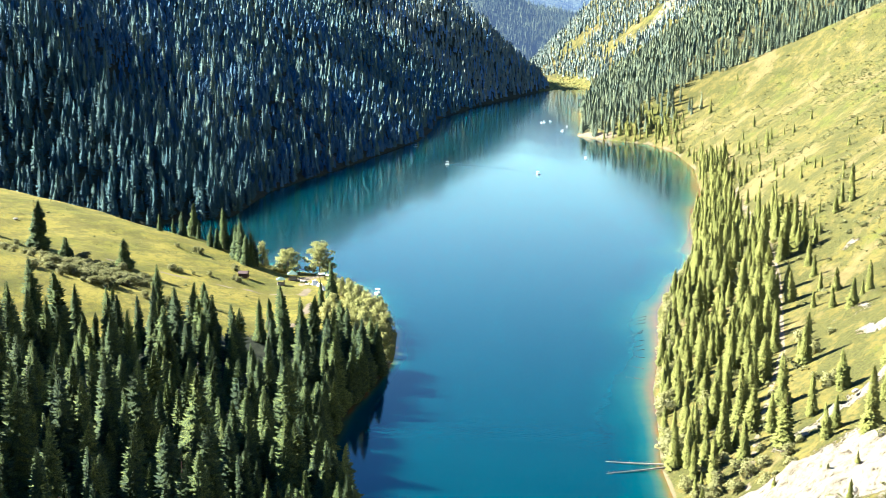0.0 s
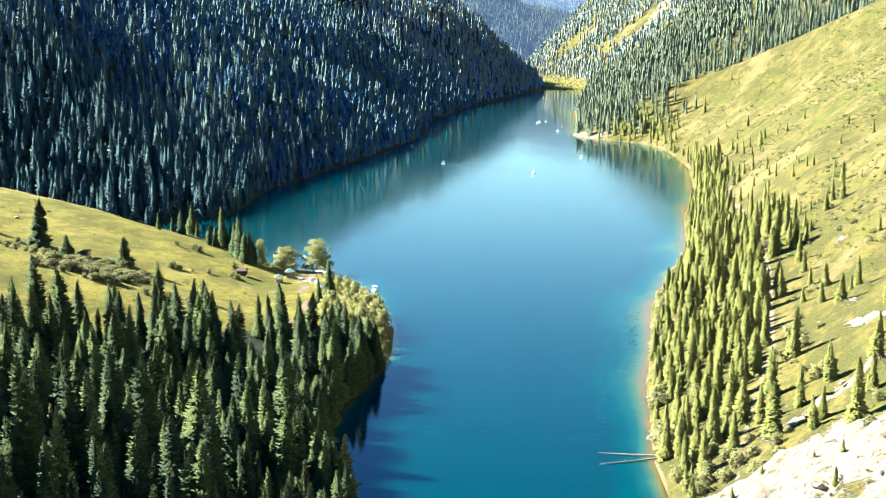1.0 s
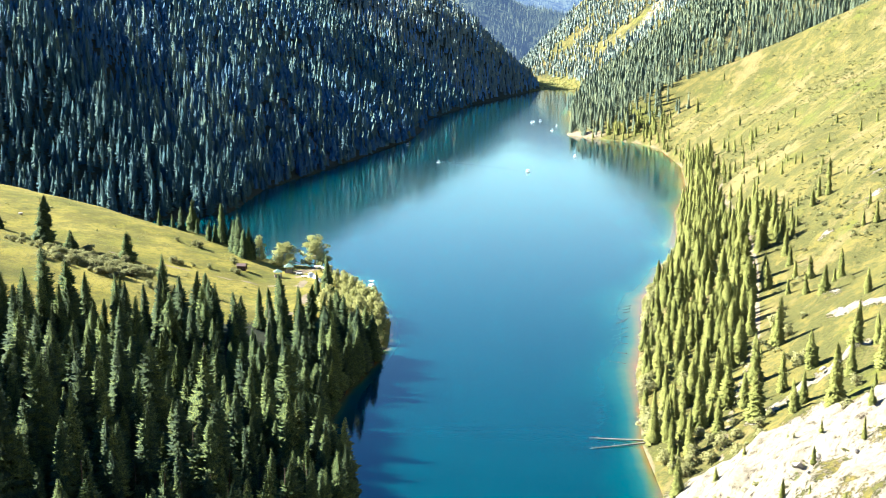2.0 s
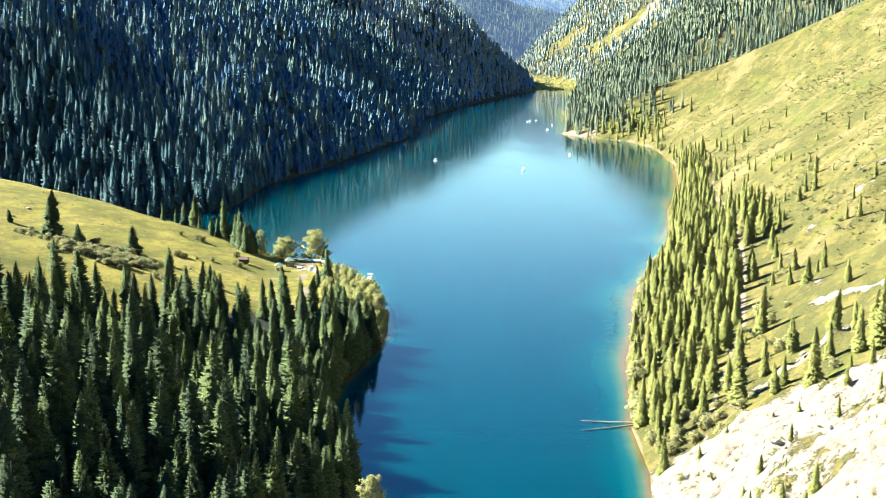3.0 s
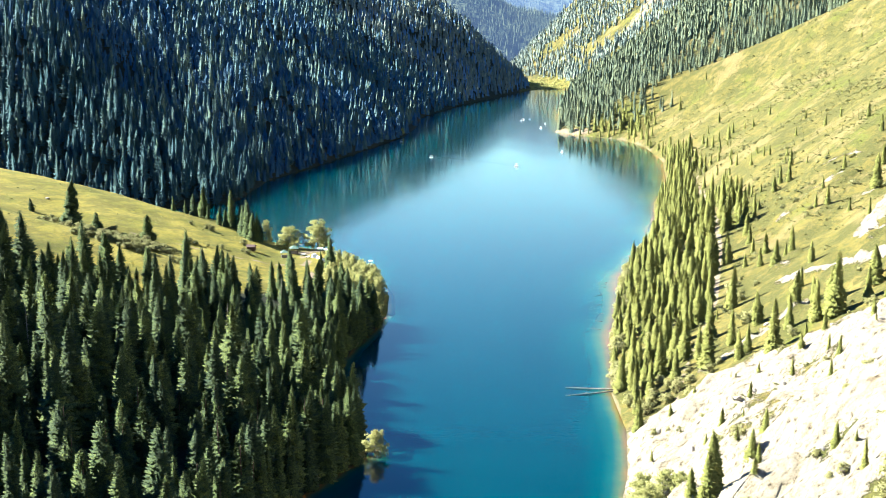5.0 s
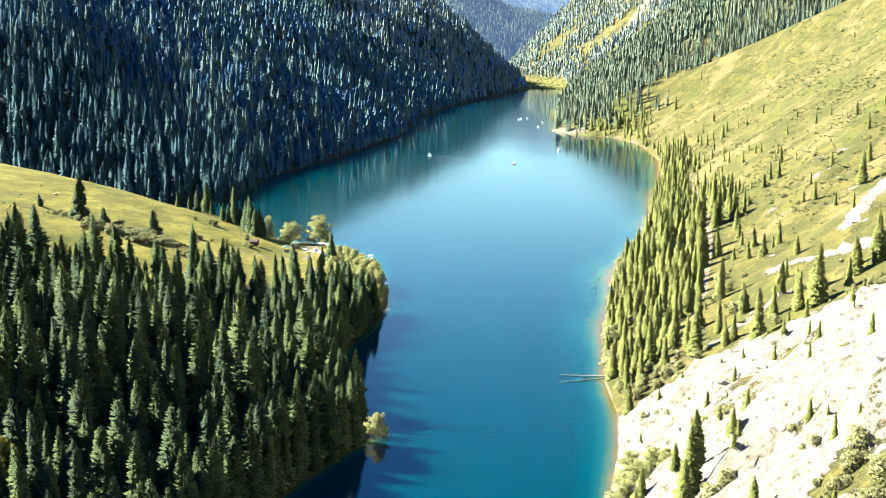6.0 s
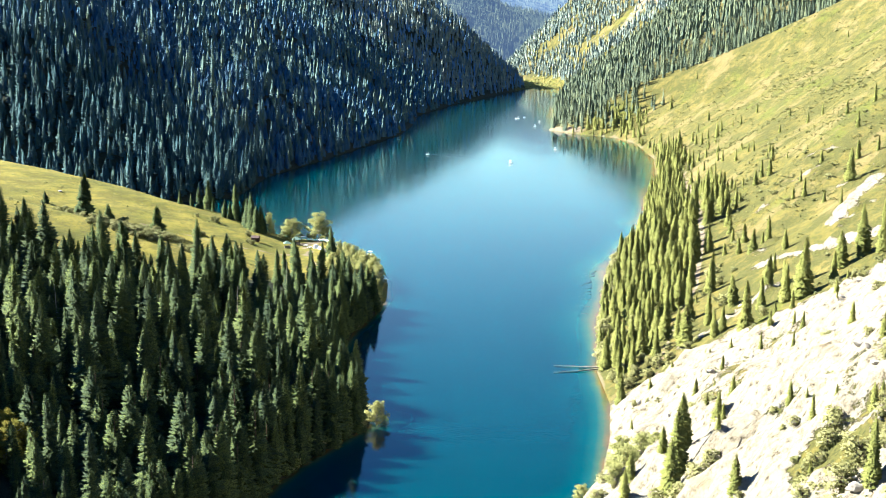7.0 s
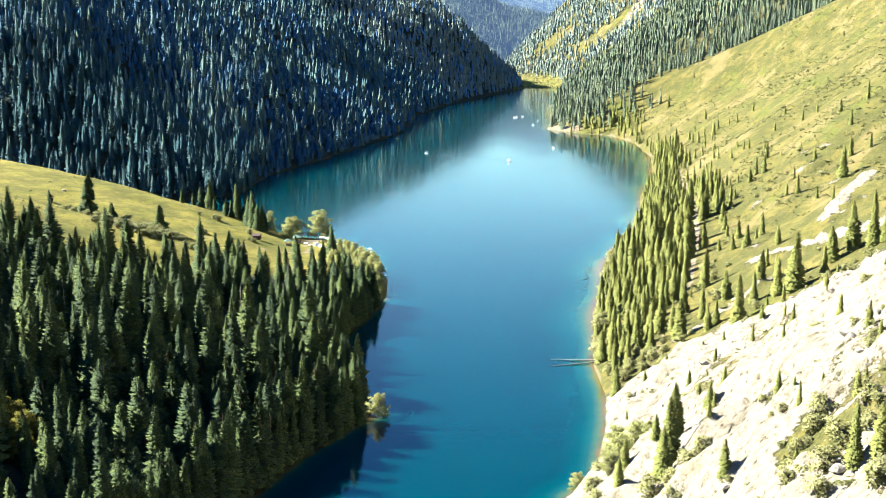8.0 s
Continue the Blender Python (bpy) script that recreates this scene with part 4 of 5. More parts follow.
SLOPE_SPRUCES = [(112, 206, 14.5), (109, 211, 13.5), (104, 211, 9.5), (92, 204, 15.5), (89, 207, 10.5), (89, 223, 10), (77, 200, 13.5), (84, 211, 8.5), (81, 226, 9), (109, 289, 8.5), (101, 279, 8.5), (146, 321, 12),
                 (163, 342, 6), (44, 121, 13), (41.5, 113, 13.5), (46, 127, 11), (45.2, 89.6, 6.8), (36, 125, 8), (55, 64, 9.5), (57, 61, 9), (60, 63, 8), (114, 203, 11), (71, 205, 8), (66, 213, 11), (74, 209, 7), (59, 216, 9), (95, 215, 9), (99, 203, 8), (85, 190, 6.5), (79, 186, 5.5), (54, 143, 6.5), (52, 127, 6.5), (39.8, 108.7, 10), (33.6, 117, 8.5), (41.2, 123, 9), (48, 112, 7.0)]
for i, (x, y, t) in enumerate(SLOPE_SPRUCES):
    spruce(x, y, t, i, 50 * i, 0.98 + 0.20 * (i % 3), "sunlit spruce rooted between white rock and grass", "spruces on the open slope", mt=SUNLIT_SPRUCE)
HIGH_SPRUCES = [(220, 959, 13), (221, 826, 9), (206, 728, 8), (212, 702, 6), (195, 721, 7.5), (159, 494, 5), (202, 568, 5), (205, 793, 6), (339, 863, 6), (251, 998, 7), (126, 427, 10), (128, 465, 13), (122, 430, 9), (132, 327, 7), (128, 280, 6), (160, 488, 5.5),
                (150, 640, 9), (161, 660, 8)]
for i, (x, y, t) in enumerate(HIGH_SPRUCES):
    spruce(x, y, t, i, 50 * i, 0.88, "lone spruce on the dry grass slope", "spruces on the open slope", mt=SUNLIT_SPRUCE)
YOUNG_SPRUCES = [(82, 193, 5.5), (92, 181, 5), (58, 192, 5), (59, 143, 6.5), (51, 120, 5.5), (53, 193, 4), (81, 142, 5), (79, 164, 5), (70, 186, 4.5), (66, 178, 3.5), (97, 188, 4), (88, 170, 3.5)]
for i, (x, y, t) in enumerate(YOUNG_SPRUCES):
    spruce(x, y, t, i, 33 * i, 1.1, "small young spruce growing out of white rock", "young spruces on the crag", mt=SUNLIT_SPRUCE)

# broad-leaved trees of the camp and the point
leafy_tree(-46, 427, 13.0, 14.0, 0, 20, "large pale green birch on the camp shore")
leafy_tree(-58, 428, 9.8, 13.5, 1, 80, "rounded grey-green willow on the camp shore", name="willow_tree")
leafy_tree(-68.2, 430, 9.5, 5.0, 2, 10, "slim yellowing birch beside dark spruces")
POINT = [(-16, 326, 7.5), (-15, 333, 8.5), (-18, 338, 9), (-17, 346, 8.5), (-21, 351, 9), (-19, 358, 7.5), (-23, 363, 8), (-26, 372, 8), (-29, 380, 7), (-33, 388, 6.5), (-24, 344, 9), (-22, 334, 9), (-28, 361, 7.5), (-31, 396, 5), (-37, 402, 5.5), (-27, 352, 8), (-19, 320, 8), (-24, 322, 8.5), (-29, 328, 9), (-33, 340, 8), (-34, 366, 6), (-15, 317, 6.5), (-21, 328, 9)]
for i, (x, y, t) in enumerate(POINT):
    leafy_tree(x - 1.8, y, t, t * (0.72 + 0.1 * (i % 3)), i, 47 * i, "bushy pale green willow on the lake point", "willows of the point", "willow_tree")
leafy_tree(-12.0, 187, 6.0, 6.5, 3, 0, "low rounded willow hanging over dark water", name="willow_tree")
leafy_tree(-18, 183, 4.5, 5.0, 2, 60, "low rounded willow hanging over dark water", name="willow_tree")

for i, (x, y, t) in enumerate([(39, 150, 7.5), (42, 144, 7.5), (38, 139, 6.5), (43, 136, 6.0), (34.5, 131, 5.0), (29.5, 139, 4.0)]):
    leafy_tree(x, y, t, t * (0.95 + 0.1 * (i % 3)), i, 83 * i, "pale green willow on the white rocky shore", "willows of the rocky shore", "willow_tree")

# shrubs
q = np.random.default_rng(77)
SX, SY = q.uniform(-116, -88, 190), q.uniform(306, 364, 190)
k = (np.abs((SX + 103) + 0.25 * (SY - 338)) < 11 + 3 * q.normal(size=190)) & (SY > forest_edge(SX) + 14)
for i, (x, y) in enumerate(zip(SX[k], SY[k])):
    t = q.uniform(1.4, 3.4)
    shrub(x, y, t, t * q.uniform(1.4, 2.1), i, q.uniform(0, 360), "grey-green rounded willow shrub on the meadow", "shrubs on the meadow")
for i, (x, y, t) in enumerate([(-63, 426.6, 2.4), (-67, 433, 2.0), (-73.5, 403, 2.6), (-69.8, 387, 2.4), (-71.5, 389, 2.2), (-89, 418, 3.0), (-91, 419, 2.4), (-97, 417, 2.0), (-90.6, 380.6, 3.0), (-88, 381, 2.2), (-79, 385, 1.8), (-137, 366.5, 2.2), (-128, 350, 2.6), (-124, 344, 3.0), (-131, 341, 2.8), (-121, 351, 2.4), (-134, 352, 2.2), (-118, 337, 3.2), (-126, 335, 2.6), (-139, 358, 1.8), (-115, 354, 2.0), (-96, 352, 2.2), (-92, 346, 2.6), (-78.6, 307, 2.6), (-76, 309, 2.4), (-81, 308, 2.2), (-84, 382, 1.4)]):
    shrub(x, y, t, t * 1.5, i, 37 * i, "grey-green rounded willow shrub on the meadow", "shrubs on the meadow")
for i, (x, y, t) in enumerate([(41, 160, 3.5), (38, 152, 4.0), (36, 144, 4.0), (33, 136, 4.0), (31, 128, 4.0), (30, 120, 4.0), (36.9, 105.7, 4.0), (38.6, 96.4, 3.6), (35, 101, 3.4), (49.3, 73, 3.0), (56, 82.7, 3.0), (54.6, 54.5, 4.5), (50.7, 64.5, 3.2), (51.6, 143.9, 3.0), (57.3, 155.1, 3.2), (43, 105, 4.0), (46, 107, 3.5), (40, 104, 3.5), (58, 86, 3.5), (53, 80, 3), (62, 78, 3.5),
                               (56, 72, 4.5), (53, 69, 4.0), (59, 70, 3.5), (51, 75, 3.0), (57, 152, 3.0), (62, 150, 2.5), (55, 158, 2.5), (72, 140, 2.0), (66, 190, 2.5), (59, 200, 3.0), (64, 203, 2.5), (78, 196, 2.5), (83, 205, 2.5), (50, 205, 3.2), (52, 209, 3.6), (55, 206, 3.0), (58, 209, 3.4), (53, 213, 3.0), (57, 214, 2.6), (61, 209, 2.6), (49, 210, 3.4), (48, 216, 3.2), (51, 219, 3.0), (56, 220, 2.6), (62, 215, 2.4), (65, 208, 2.6), (68, 211, 2.2)]):
    shrub(x, y, t, t * 1.35, i, 61 * i, "pale willow bush on the rocky shore", "bushes on the rocky shore", mt=BRIGHT_SHRUB)
ys = q.uniform(203, 470, 80)
xs = np.interp(ys, EAST[:, 0], EAST[:, 1]) + np.where(np.arange(80) < 46, q.uniform(1.2, 6, 80), q.uniform(8, 40, 80))
T = q.uniform(2.2, 5.0, 80)
tagged(scattered("bank_bushes", BUSHY, xs, ys, land_height(xs, ys) - 0.15, T, q.uniform(0.9, 1.4, 80), BRIGHT_SHRUB, q), "yellow-green bushes along the sunny lake bank", "shrubs", kind="stuff")
ys = q.uniform(110, 318, 40)
xs = np.interp(ys, WEST[:, 0], WEST[:, 1]) - q.uniform(0.8, 3.5, 40)
tagged(scattered("bank_bushes", BUSHY, xs, ys, land_height(xs, ys) - 0.15, q.uniform(1.8, 3.8, 40), q.uniform(1.0, 1.6, 40), SHRUB, q), "shaded bushes overhanging the dark lake bank", "shrubs", kind="stuff")

CLEARING = [(-83, 137, 6.5), (-79.5, 138, 5.0), (-77, 134, 6.0), (-74.5, 135.5, 5.0), (-76.5, 128, 6.5), (-80, 130, 5.5), (-72, 130, 4.0), (-84, 132, 6.0), (-66, 136, 3.8), (-87, 141, 5.5)]
for i, (x, y, t) in enumerate(CLEARING):
    leafy_tree(x + 1, y - 4, t, t * (0.95 + 0.12 * (i % 3)), i, 71 * i, "bushy yellow-green birch in a sunny forest gap", "birches of the clearing", mt=YELLOW_BIRCH)
for i in range(8):
    x, y, t = -79 + q.normal(0, 4), 133 + q.normal(0, 4), q.uniform(1.0, 2.4)
    shrub(x, y, t, t * q.uniform(1.0, 1.5), i, q.uniform(0, 360), "yellow-green bush in the sunny forest clearing", "bushes in the clearing")
cx, cy = q.uniform(44, 125, 260), q.uniform(72, 199, 260)
ce, cw, cm = banks(cx, cy)
k = (ce > 4) & (np.abs(cx) < (cy + 92) * 0.40) & (rough(cx + 0.7 * cy, 0.5 * cy - 0.5 * cx, 15, 55) > -0.25)
for i, (x, y) in enumerate(list(zip(cx[k], cy[k]))[:84]):
    if i % 3 == 0:
        spruce(x, y, q.uniform(2.2, 5.0), i, 77 * i, q.uniform(0.85, 1.25), "small young spruce growing out of white rock", "young spruces on the crag", mt=SUNLIT_SPRUCE)
    else:
        t = q.uniform(0.9, 2.6)
        shrub(x, y, t, t * q.uniform(1.2, 1.7), i, 53 * i, "low pale olive shrub in a cleft of white rock", "shrubs on the crag", mt=BRIGHT_SHRUB)
LOW = [leaf_crown(540 + i, 6, 26, 0.165, 0.9, -0.15, 0.55) for i in range(7)]
X, Y = sown(20, 420, 62, 1010, 3.9, q)
e, w, m = banks(X, Y)
f = forest_east(Y)
bush = rough(0.8 * X - 0.45 * Y, 0.45 * X * 1.2 + 0.5 * Y, 26, 91)
k = (e > 2) & (q.uniform(0, 1, len(X)) < 0.08 + 0.70 * step(-0.05, 0.35, bush) * (1 - 0.55 * step(450, 900, Y)) + 0.22 * step(10, 0, np.abs(e - f)) * (Y > 200)) & (rock_mask(X, Y, e) < 0.45) & (Y < crest_y(X) + 8)
X, Y = X[k], Y[k]
X2, Y2 = sown(40, 170, 62, 205, 3.0, q)
e2, w2, m2 = banks(X2, Y2)
k = (e2 > 2) & (q.uniform(0, 1, len(X2)) < 0.05 + 0.45 * step(0.12, 0.4, rough(X2 + 0.7 * Y2, 0.5 * Y2 - 0.5 * X2, 15, 55)) + 0.35 * step(100, 78, Y2))
X, Y = np.concatenate([X, X2[k]]), np.concatenate([Y, Y2[k]])
T = np.clip(q.lognormal(0.1, 0.5, len(X)), 0.4, 2.8)
tagged(scattered("slope_shrubs", LOW, X, Y, land_height(X, Y) - 0.15 * T, T, q.uniform(1.3, 2.2, len(X)), SHRUB, q), "low grey-green juniper and shrubs strewn over the grass slope", "shrubs", kind="stuff")
TUFT = [leaf_crown(560 + i, 4, 9, 0.26, 0.9, -0.15, 0.55) for i in range(6)]
X, Y = sown(60, 420, 300, 1000, 3.6, q)
e, w, m = banks(X, Y)
k = (e > forest_east(Y)) & (q.uniform(0, 1, len(X)) < 0.06 + 0.80 * step(0.0, 0.4, rough(0.8 * X - 0.45 * Y, 0.54 * X + 0.5 * Y, 34, 95))) & (rock_mask(X, Y, e) < 0.4) & (Y < crest_y(X) + 8)
X, Y = X[k], Y[k]
T = np.clip(q.lognormal(-0.25, 0.35, len(X)), 0.4, 1.5)
tagged(scattered("slope_tufts", TUFT, X, Y, land_height(X, Y) - 0.1, T, q.uniform(1.2, 1.9, len(X)), SAGE, q), "low olive shrub tufts in bands over the grass slope", "shrubs", kind="stuff")
X, Y = sown(-200, -45, 300, 450, 3.2, q)
e, w, m = banks(X, Y)
k = (w > 4) & (Y > forest_edge(X) + 6) & (q.uniform(0, 1, len(X)) < 0.03 + 0.30 * step(0.25, 0.6, rough(X, Y, 26, 93)))
X, Y = X[k], Y[k]
T = np.clip(q.lognormal(-0.5, 0.4, len(X)), 0.3, 1.6)
tagged(scattered("meadow_shrubs", LOW, X, Y, land_height(X, Y) - 0.15 * T, T, q.uniform(1.4, 2.4, len(X)), SHRUB, q), "low shrubs and tufts strewn over the yellow meadow", "shrubs", kind="stuff")
X, Y = sown(150, 300, 1928, 2200, 6.5, q)
e, w, m = banks(X, Y)
k = (m < 4) & (e < 20) & (q.uniform(0, 1, len(X)) < 0.75)
X, Y = X[k], Y[k]
T = q.uniform(2.0, 5.5, len(X))
tagged(scattered("delta_willows", LOW, X, Y, land_height(X, Y) - 0.3, T, q.uniform(1.2, 2.0, len(X)), BIRCH, q), "pale green willow thicket at the head of the lake", "shrubs", kind="stuff")


# ---- dead wood ----
def dead_spruce(x, y, tall, seed):
    r = random.Random(seed)
    root = new("dead_spruce")
    root.matrix_world = pose(x, y, ground_z(x, y) - 0.1, r.uniform(-3, 3), r.uniform(-3, 3), r.uniform(0, 360))
    bm = bmesh.new()
    tube(bm, (0, 0, 0), (0, 0, tall), 0.20, 0.03, 8)
    part("trunk", bm, DEAD, root)
    for k in range(26):
        bm = bmesh.new()
        z = tall * r.uniform(0.25, 0.97)
        a, n = r.uniform(0, 6.28), (1 - z / tall) * tall * 0.10 + 0.35
        tube(bm, (0, 0, z), (n * math.cos(a), n * math.sin(a), z - n * 0.35), 0.035, 0.01, 4)
        part("dead_branch", bm, DEAD, root)
    return tagged(root, "bare grey dead spruce among living trees", "tree", "dead spruces")


for i, (x, y, t) in enumerate([(-72, 193, 15), (-66, 205, 14), (-52, 234, 15), (-60, 262, 14), (-44, 284, 13), (-36, 250, 14), (-82, 178, 14)]):
    dead_spruce(x, y, t, i)


def fallen_log(a, b, r, seed, label, twigs=14, mt=DEAD):
    rr = random.Random(seed)
    a, b = Vector(a), Vector(b)
    root = new("fallen_log")
    root.matrix_world = Matrix.Translation(a)
    bm = bmesh.new()
    d = b - a
    mid = d * 0.5 + Vector((0, 0, -0.08))
    tube(bm, (0, 0, 0), mid, r, r * 0.75, 9)
    tube(bm, mid, d, r * 0.75, r * 0.2, 9)
    part("trunk", bm, mt, root)
    for k in range(twigs):
        bm = bmesh.new()
        f = rr.uniform(0.3, 0.98)
        p = d * f
        tube(bm, p, p + Vector((rr.uniform(-0.5, 0.5), rr.uniform(-0.9, 0.9), rr.uniform(0.05, 0.5))), 0.03, 0.008, 4)
        part("twig", bm, mt, root)
    return tagged(root, label, "log", "logs in the water")


fallen_log((48.5, 232.5, 0.55), (34.8, 235.6, 0.12), 0.24, 1, "long bleached log reaching from the bank over water")
fallen_log((48.0, 231.5, 0.5), (34.0, 228.8, 0.10), 0.22, 2, "long bleached log reaching from the bank over water")
SUNKEN = [((66, 366), (60, 361)), ((65, 362), (58.5, 356)), ((64, 357), (57.5, 353)), ((62, 348), (57, 341)), ((61, 345), (55.5, 339)), ((60, 336), (54.5, 333)), ((59, 331), (53.5, 325)),
          ((58.5, 326), (53, 322)), ((57, 317), (52.5, 318)), ((55, 306), (50.5, 309)), ((53, 296), (48.5, 298)), ((-14, 316), (-9.5, 313.5))]
for i, (a, b) in enumerate(SUNKEN):
    fallen_log((*a, 0.06), (*b, 0.01), 0.075, 10 + i, "dark half-sunken branch in the shallows", 7, BARK)


# ---- ripples ----
def wake(pts, label):
    """Two low ridges of water behind a boat, drawn out along its way."""
    V, F4 = [], []
    for side in (-1, 1):
        for i, (x, y) in enumerate(pts):
            ax, ay = pts[max(i - 1, 0)]
            bx, by = pts[min(i + 1, len(pts) - 1)]
            n = math.hypot(bx - ax, by - ay)
            nx_, ny_ = -(by - ay) / n, (bx - ax) / n
            f = i / (len(pts) - 1)
            off, hw = side * (0.5 + 1.1 * f), 0.55 + 0.3 * f
            b0 = len(V)
            V += [(x + nx_ * (off - hw), y + ny_ * (off - hw), 0.004), (x + nx_ * off, y + ny_ * off, 0.12 * (1 - 0.7 * f) * (0.75 + 0.25 * math.sin(i * 1.7))), (x + nx_ * (off + hw), y + ny_ * (off + hw), 0.004)]
            if i:
                F4 += [(b0 - 3, b0 - 2, b0 + 1, b0), (b0 - 2, b0 - 1, b0 + 2, b0 + 1)]
    ob = new("wake", mesh_of("wake", V, np.array(F4), [WATER], True, depth=np.full(len(V), 30.0)))
    return tagged(ob, label, "ripple", kind="structure")


def arc(a, b, sag, n=40):
    return [(a[0] + (b[0] - a[0]) * k / n - sag * math.sin(math.pi * k / n) * (b[1] - a[1]) / 60, a[1] + (b[1] - a[1]) * k / n + sag * math.sin(math.pi * k / n)) for k in range(n + 1)]


wake(arc((5.5, 812), (60, 757), 5), "thin wake trailing between two boats on calm water")
wake(arc((112, 1170), (119, 1110), 6), "thin wake trailing behind a boat on calm water")


# ---- rocks ----
def rock_mesh(seed):
    bm = bmesh.new()
    bmesh.ops.create_icosphere(bm, subdivisions=2, radius=0.5)
    off = Vector((seed * 7.3, 0, 0))
    for v in bm.verts:
        n = noise.noise(v.co * 2.2 + off) * 0.35 + noise.noise(v.co * 5 + off) * 0.14
        v.co *= 1 + n
        v.co = Vector((round(v.co.x * 5) / 5 * 0.5 + v.co.x * 0.5, v.co.y, v.co.z * 0.75))
    me = bpy.data.meshes.new("boulder")
    bm.to_mesh(me)
    bm.free()
    me.materials.append(LIMESTONE)
    return me


ROCKS = [rock_mesh(i) for i in range(6)]
X, Y = q.uniform(44, 125, 900), q.uniform(62, 262, 900)
e, w, m = banks(X, Y)
k = (rock_mask(X, Y, e) > 0.45) & (e > 1) & (np.abs(X) < (Y + 92) * 0.40)
for i, (x, y) in enumerate(list(zip(X[k], Y[k]))[:110]):
    ob = new("boulder", ROCKS[i % 6])
    s = float(np.clip(q.lognormal(0.0, 0.4), 0.5, 1.8))
    ob.matrix_world = pose(x, y, ground_z(x, y) + 0.5, q.uniform(-25, 25), q.uniform(0, 40), q.uniform(0, 360)) @ Matrix.Diagonal((s * 1.4, s, s * 0.9, 1))
    tagged(ob, "rough white limestone boulder on the sunny crag", "rock", "boulders of the crag")
ob = new("boulder", ROCKS[2])
ob.matrix_world = pose(-148.5, 398.5, ground_z(-148.5, 398.5) + 0.3, 0, 10, 30) @ Matrix.Diagonal((1.8, 1.4, 1.1, 1))
tagged(ob, "single pale boulder on the yellow meadow", "rock")


# ---- camp ----
def cabin(x, y, turn):
    root = new("log_cabin")
    z = ground_z(x, y)
    root.matrix_world = pose(x, y, z, 0, 0, turn) @ Matrix.Diagonal((0.82, 0.82, 0.82, 1))
    bm = bmesh.new()
    for k in range(8):
        tz = 0.12 + 0.25 * k
        for s in (-1, 1):
            tube(bm, (-1.9, s * 1.3, tz), (1.9, s * 1.3, tz), 0.13, 0.13, 7)
            tube(bm, (s * 1.7, -1.5, tz), (s * 1.7, 1.5, tz), 0.13, 0.13, 7)
    part("wall", bm, BROWN_WOOD, root)
    bm = bmesh.new()
    for s in (-1, 1):
        box(bm, (4.3, 2.0, 0.08), Matrix.Translation((0, s * 0.86, 2.52)) @ pose(0, 0, 0, -s * 28, 0, 0), 0.02)
    part("roof", bm, RED_ROOF, root, "reddish brown board roof")
    bm = bmesh.new()
    box(bm, (0.8, 0.08, 1.75), Matrix.Translation((0.4, -1.45, 0.95)), 0.02)
    door = part("door", bm, BROWN_WOOD, root)
    bm = bmesh.new()
    tube(bm, (0.68, -1.50, 0.95), (0.68, -1.50, 1.10), 0.02, 0.02, 6)
    part("door_handle", bm, DEAD, door)
    return tagged(root, "small brown log cabin on the meadow edge", "cabin")


def gazebo(x, y, turn, s=1.0):
    root = new("gazebo")
    root.matrix_world = pose(x, y, ground_z(x, y), 0, 0, turn) @ Matrix.Diagonal((s, s, s, 1))
    bm = bmesh.new()
    box(bm, (2.6, 2.6, 0.12), Matrix.Translation((0, 0, 0.1)), 0.02)
    part("floor", bm, BROWN_WOOD, root)
    for a in (-1.15, 1.15):
        for b in (-1.15, 1.15):
            bm = bmesh.new()
            box(bm, (0.12, 0.12, 2.0), Matrix.Translation((a, b, 1.1)), 0.02)
            part("post", bm, BROWN_WOOD, root)
    for a in (-1, 1):
        for turned in (0, 90):
            bm = bmesh.new()
            box(bm, (2.3, 0.06, 0.7), pose(0, 0, 0.5, 0, 0, turned) @ Matrix.Translation((0, a * 1.15, 0)), 0.01)
            part("rail", bm, DEAD, root, "pale boarded rail")
    bm = bmesh.new()
    bmesh.ops.create_cone(bm, cap_ends=True, segments=4, radius1=2.25, radius2=0.10, depth=1.0, matrix=Matrix.Translation((0, 0, 2.55)) @ pose(0, 0, 0, 0, 0, 45))
    roof = part("roof", bm, GREEN_ROOF, root, "pale green pyramid roof")
    bm = bmesh.new()
    bmesh.ops.create_uvsphere(bm, u_segments=8, v_segments=6, radius=0.14, matrix=Matrix.Translation((0, 0, 3.10)))
    part("finial", bm, GREEN_ROOF, roof)
    return tagged(root, "open camp gazebo with a pale green roof", "gazebo", "gazebos of the camp")


def tent(x, y, turn, s=1.0):
    root = new("tent")
    root.matrix_world = pose(x, y, ground_z(x, y), 0, 0, turn) @ Matrix.Diagonal((s, s, s, 1))
    bm = bmesh.new()
    L, Wd, Hh = 1.3, 1.0, 1.5
    vs = [bm.verts.new(c) for c in ((-L, -Wd, 0), (L, -Wd, 0), (L, Wd, 0), (-L, Wd, 0), (-L * 0.8, 0, Hh), (L * 0.8, 0, Hh))]
    for c in ((0, 1, 5, 4), (2, 3, 4, 5), (1, 2, 5), (3, 0, 4), (3, 2, 1, 0)):
        bm.faces.new([vs[i] for i in c])
    bmesh.ops.bevel(bm, geom=list(bm.edges), offset=0.08, segments=2, affect="EDGES", profile=0.5)
    part("canopy", bm, CANVAS, root)
    for s2 in (-1, 1):
        bm = bmesh.new()
        tube(bm, (s2 * L * 0.8, 0, 0), (s2 * L * 0.8, 0, Hh + 0.06), 0.03, 0.03, 6)
        part("pole", bm, BROWN_WOOD, root)
    return tagged(root, "small white canvas tent on trampled ground", "tent", "tents of the camp")


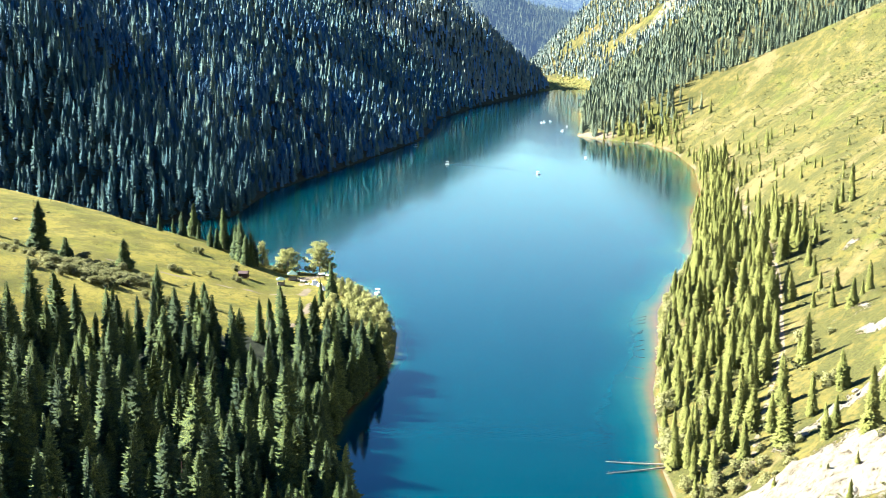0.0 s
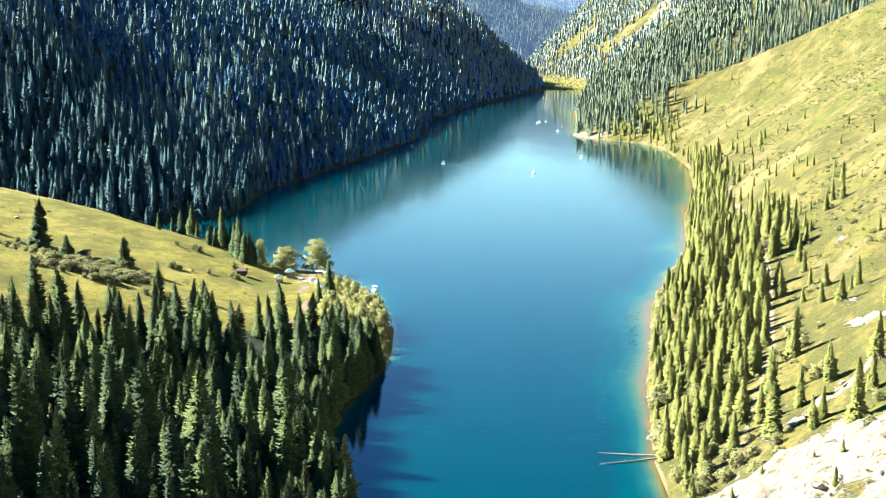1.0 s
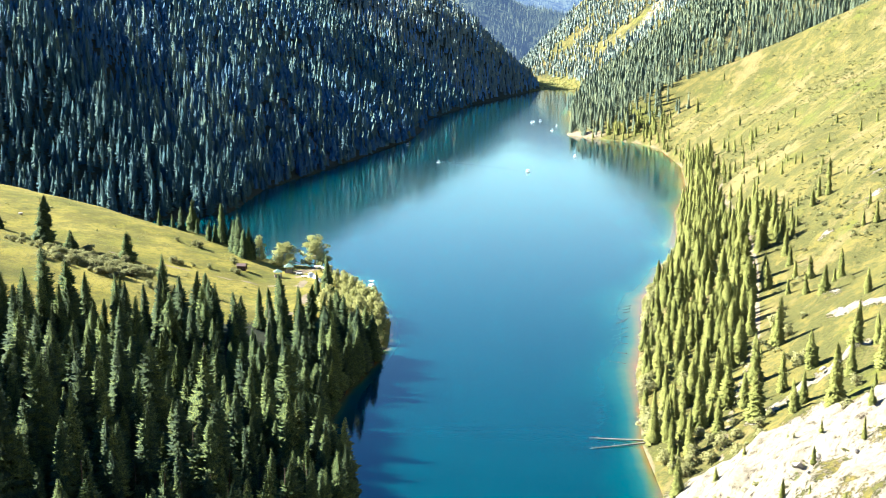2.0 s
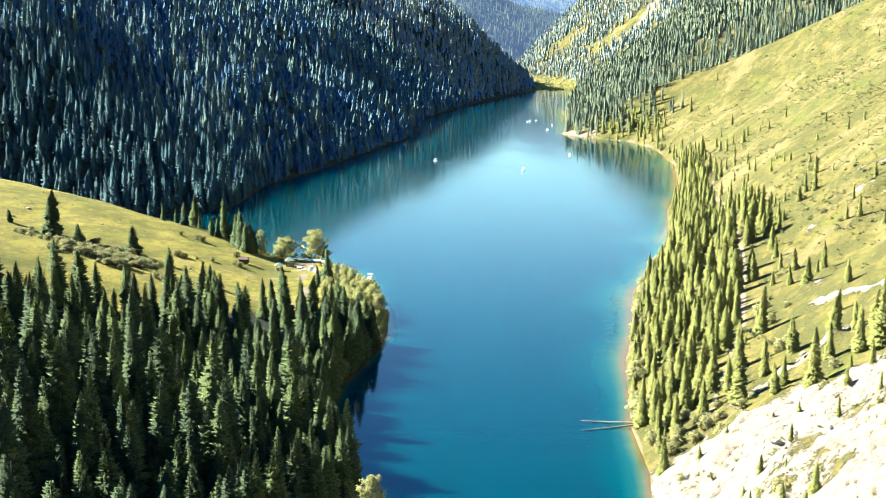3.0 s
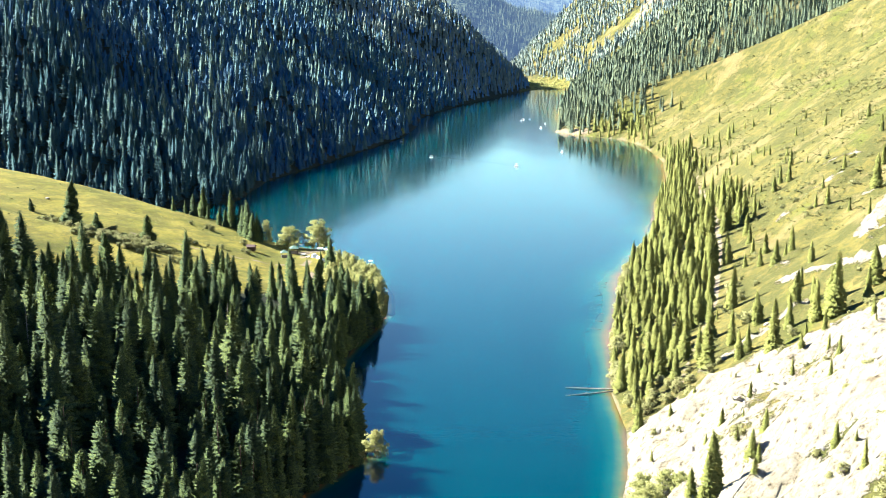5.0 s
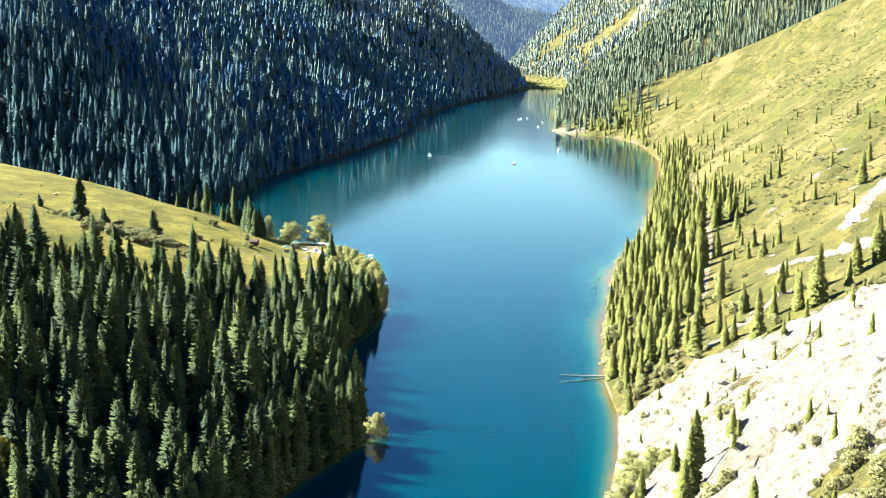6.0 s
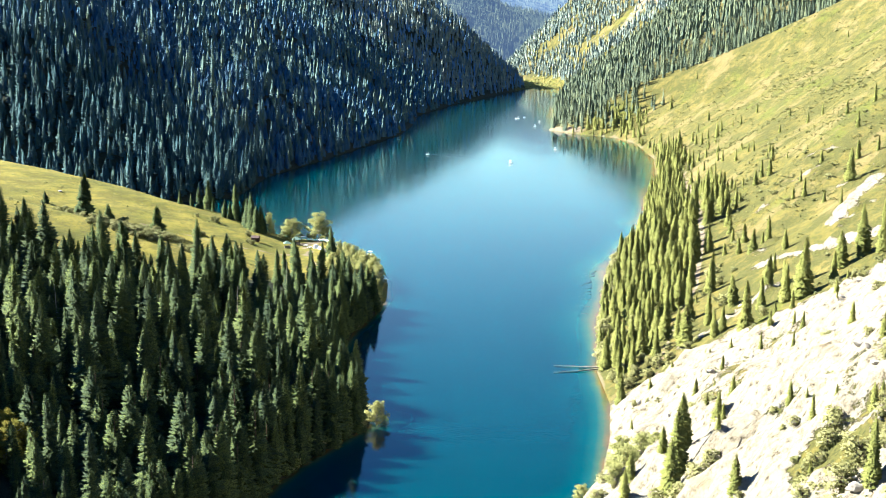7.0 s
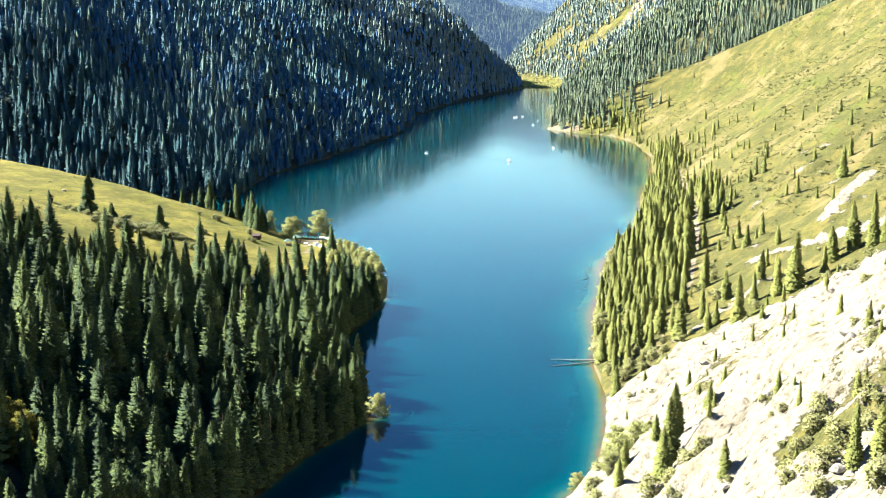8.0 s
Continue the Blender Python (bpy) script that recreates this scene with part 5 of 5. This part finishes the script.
def awning(x, y, turn):
    root = new("awning")
    root.matrix_world = pose(x, y, max(ground_z(x, y), 0.1), 0, 0, turn)
    for a in (-1.0, 1.0):
        for b in (-0.8, 0.8):
            bm = bmesh.new()
            tube(bm, (a, b, 0), (a, b, 2.1), 0.05, 0.05, 6)
            part("post", bm, BROWN_WOOD, root)
    bm = bmesh.new()
    for s2 in (-1, 1):
        box(bm, (2.4, 1.0, 0.06), Matrix.Translation((0, s2 * 0.46, 2.25)) @ pose(0, 0, 0, -s2 * 18, 0, 0), 0.02)
    part("roof", bm, CANVAS, root)
    return tagged(root, "white canvas awning on posts by the jetty", "awning", "awnings of the camp")


def table(x, y, turn):
    root = new("picnic_table")
    root.matrix_world = pose(x, y, ground_z(x, y), 0, 0, turn)
    bm = bmesh.new()
    box(bm, (1.8, 0.75, 0.06), Matrix.Translation((0, 0, 0.75)), 0.01)
    part("tabletop", bm, WHITE, root)
    for s2 in (-1, 1):
        bm = bmesh.new()
        box(bm, (0.08, 0.6, 0.74), Matrix.Translation((s2 * 0.7, 0, 0.36)), 0.01)
        part("leg", bm, BROWN_WOOD, root)
        bm = bmesh.new()
        box(bm, (1.8, 0.28, 0.05), Matrix.Translation((0, s2 * 0.7, 0.45)), 0.01)
        part("bench", bm, WHITE, root)
    return tagged(root, "pale picnic table on trampled camp ground", "table", "tables of the camp")


cabin(-69.5, 396, -8)
gazebo(-57, 399, 15)
gazebo(-54.5, 411, 8, 1.15)
tent(-45.5, 404, 20)
tent(-41.5, 394, 70, 0.9)
tent(-43.5, 401, -30, 0.8)
awning(-52.5, 424, 5)
awning(-44.5, 417, 10)
awning(-41.5, 415, -15)
table(-48, 402, 30)
table(-50.5, 408, 0)
table(-46.5, 411, 60)


# ---- boats ----
def pedal_boat(x, y, turn, label, mt=None, group="pedal boats on the lake"):
    mt = mt or WHITE
    root = new("pedal_boat")
    root.matrix_world = pose(x, y, 0, 0, 0, turn)
    for s2 in (-1, 1):
        bm = bmesh.new()
        bmesh.ops.create_uvsphere(bm, u_segments=12, v_segments=8, radius=1.0, matrix=Matrix.Translation((0, s2 * 0.62, 0.08)) @ Matrix.Diagonal((1.55, 0.30, 0.30, 1)))
        part("float", bm, mt, root)
    bm = bmesh.new()
    box(bm, (2.0, 1.5, 0.12), Matrix.Translation((0, 0, 0.38)), 0.03)
    part("deck", bm, mt, root)
    for s2 in (-0.35, 0.35):
        bm = bmesh.new()
        box(bm, (0.5, 0.5, 0.12), Matrix.Translation((-0.3, s2, 0.55)), 0.03)
        seat = part("seat", bm, mt, root)
        bm = bmesh.new()
        box(bm, (0.12, 0.5, 0.55), Matrix.Translation((-0.6, s2, 0.80)), 0.03)
        part("backrest", bm, mt, seat)
    for a in (-0.8, 0.6):
        for b in (-0.65, 0.65):
            bm = bmesh.new()
            tube(bm, (a, b, 0.4), (a, b, 1.75), 0.03, 0.03, 6)
            part("post", bm, mt, root)
    bm = bmesh.new()
    box(bm, (1.9, 1.55, 0.09), Matrix.Translation((-0.1, 0, 1.78)), 0.04)
    part("canopy", bm, mt, root)
    return tagged(root, label, "boat", group)


for i, (x, y) in enumerate([(62, 752), (105, 850), (3, 812), (101, 1195), (104.5, 1204), (112, 1214), (122, 1146), (112, 1092)]):
    pedal_boat(x, y, 35 + 67 * i, "white pedal boat with a canopy on open water")
pedal_boat(-23, 399, 120, "white pedal boat moored off the camp shore")
pedal_boat(-22, 941, 20, "grey pedal boat in the shade of the mountain", GREY_BOAT)
leafy_tree(-22, 998, 6.5, 4.0, 1, 0, "small bright yellow-green birch at the shaded shore")
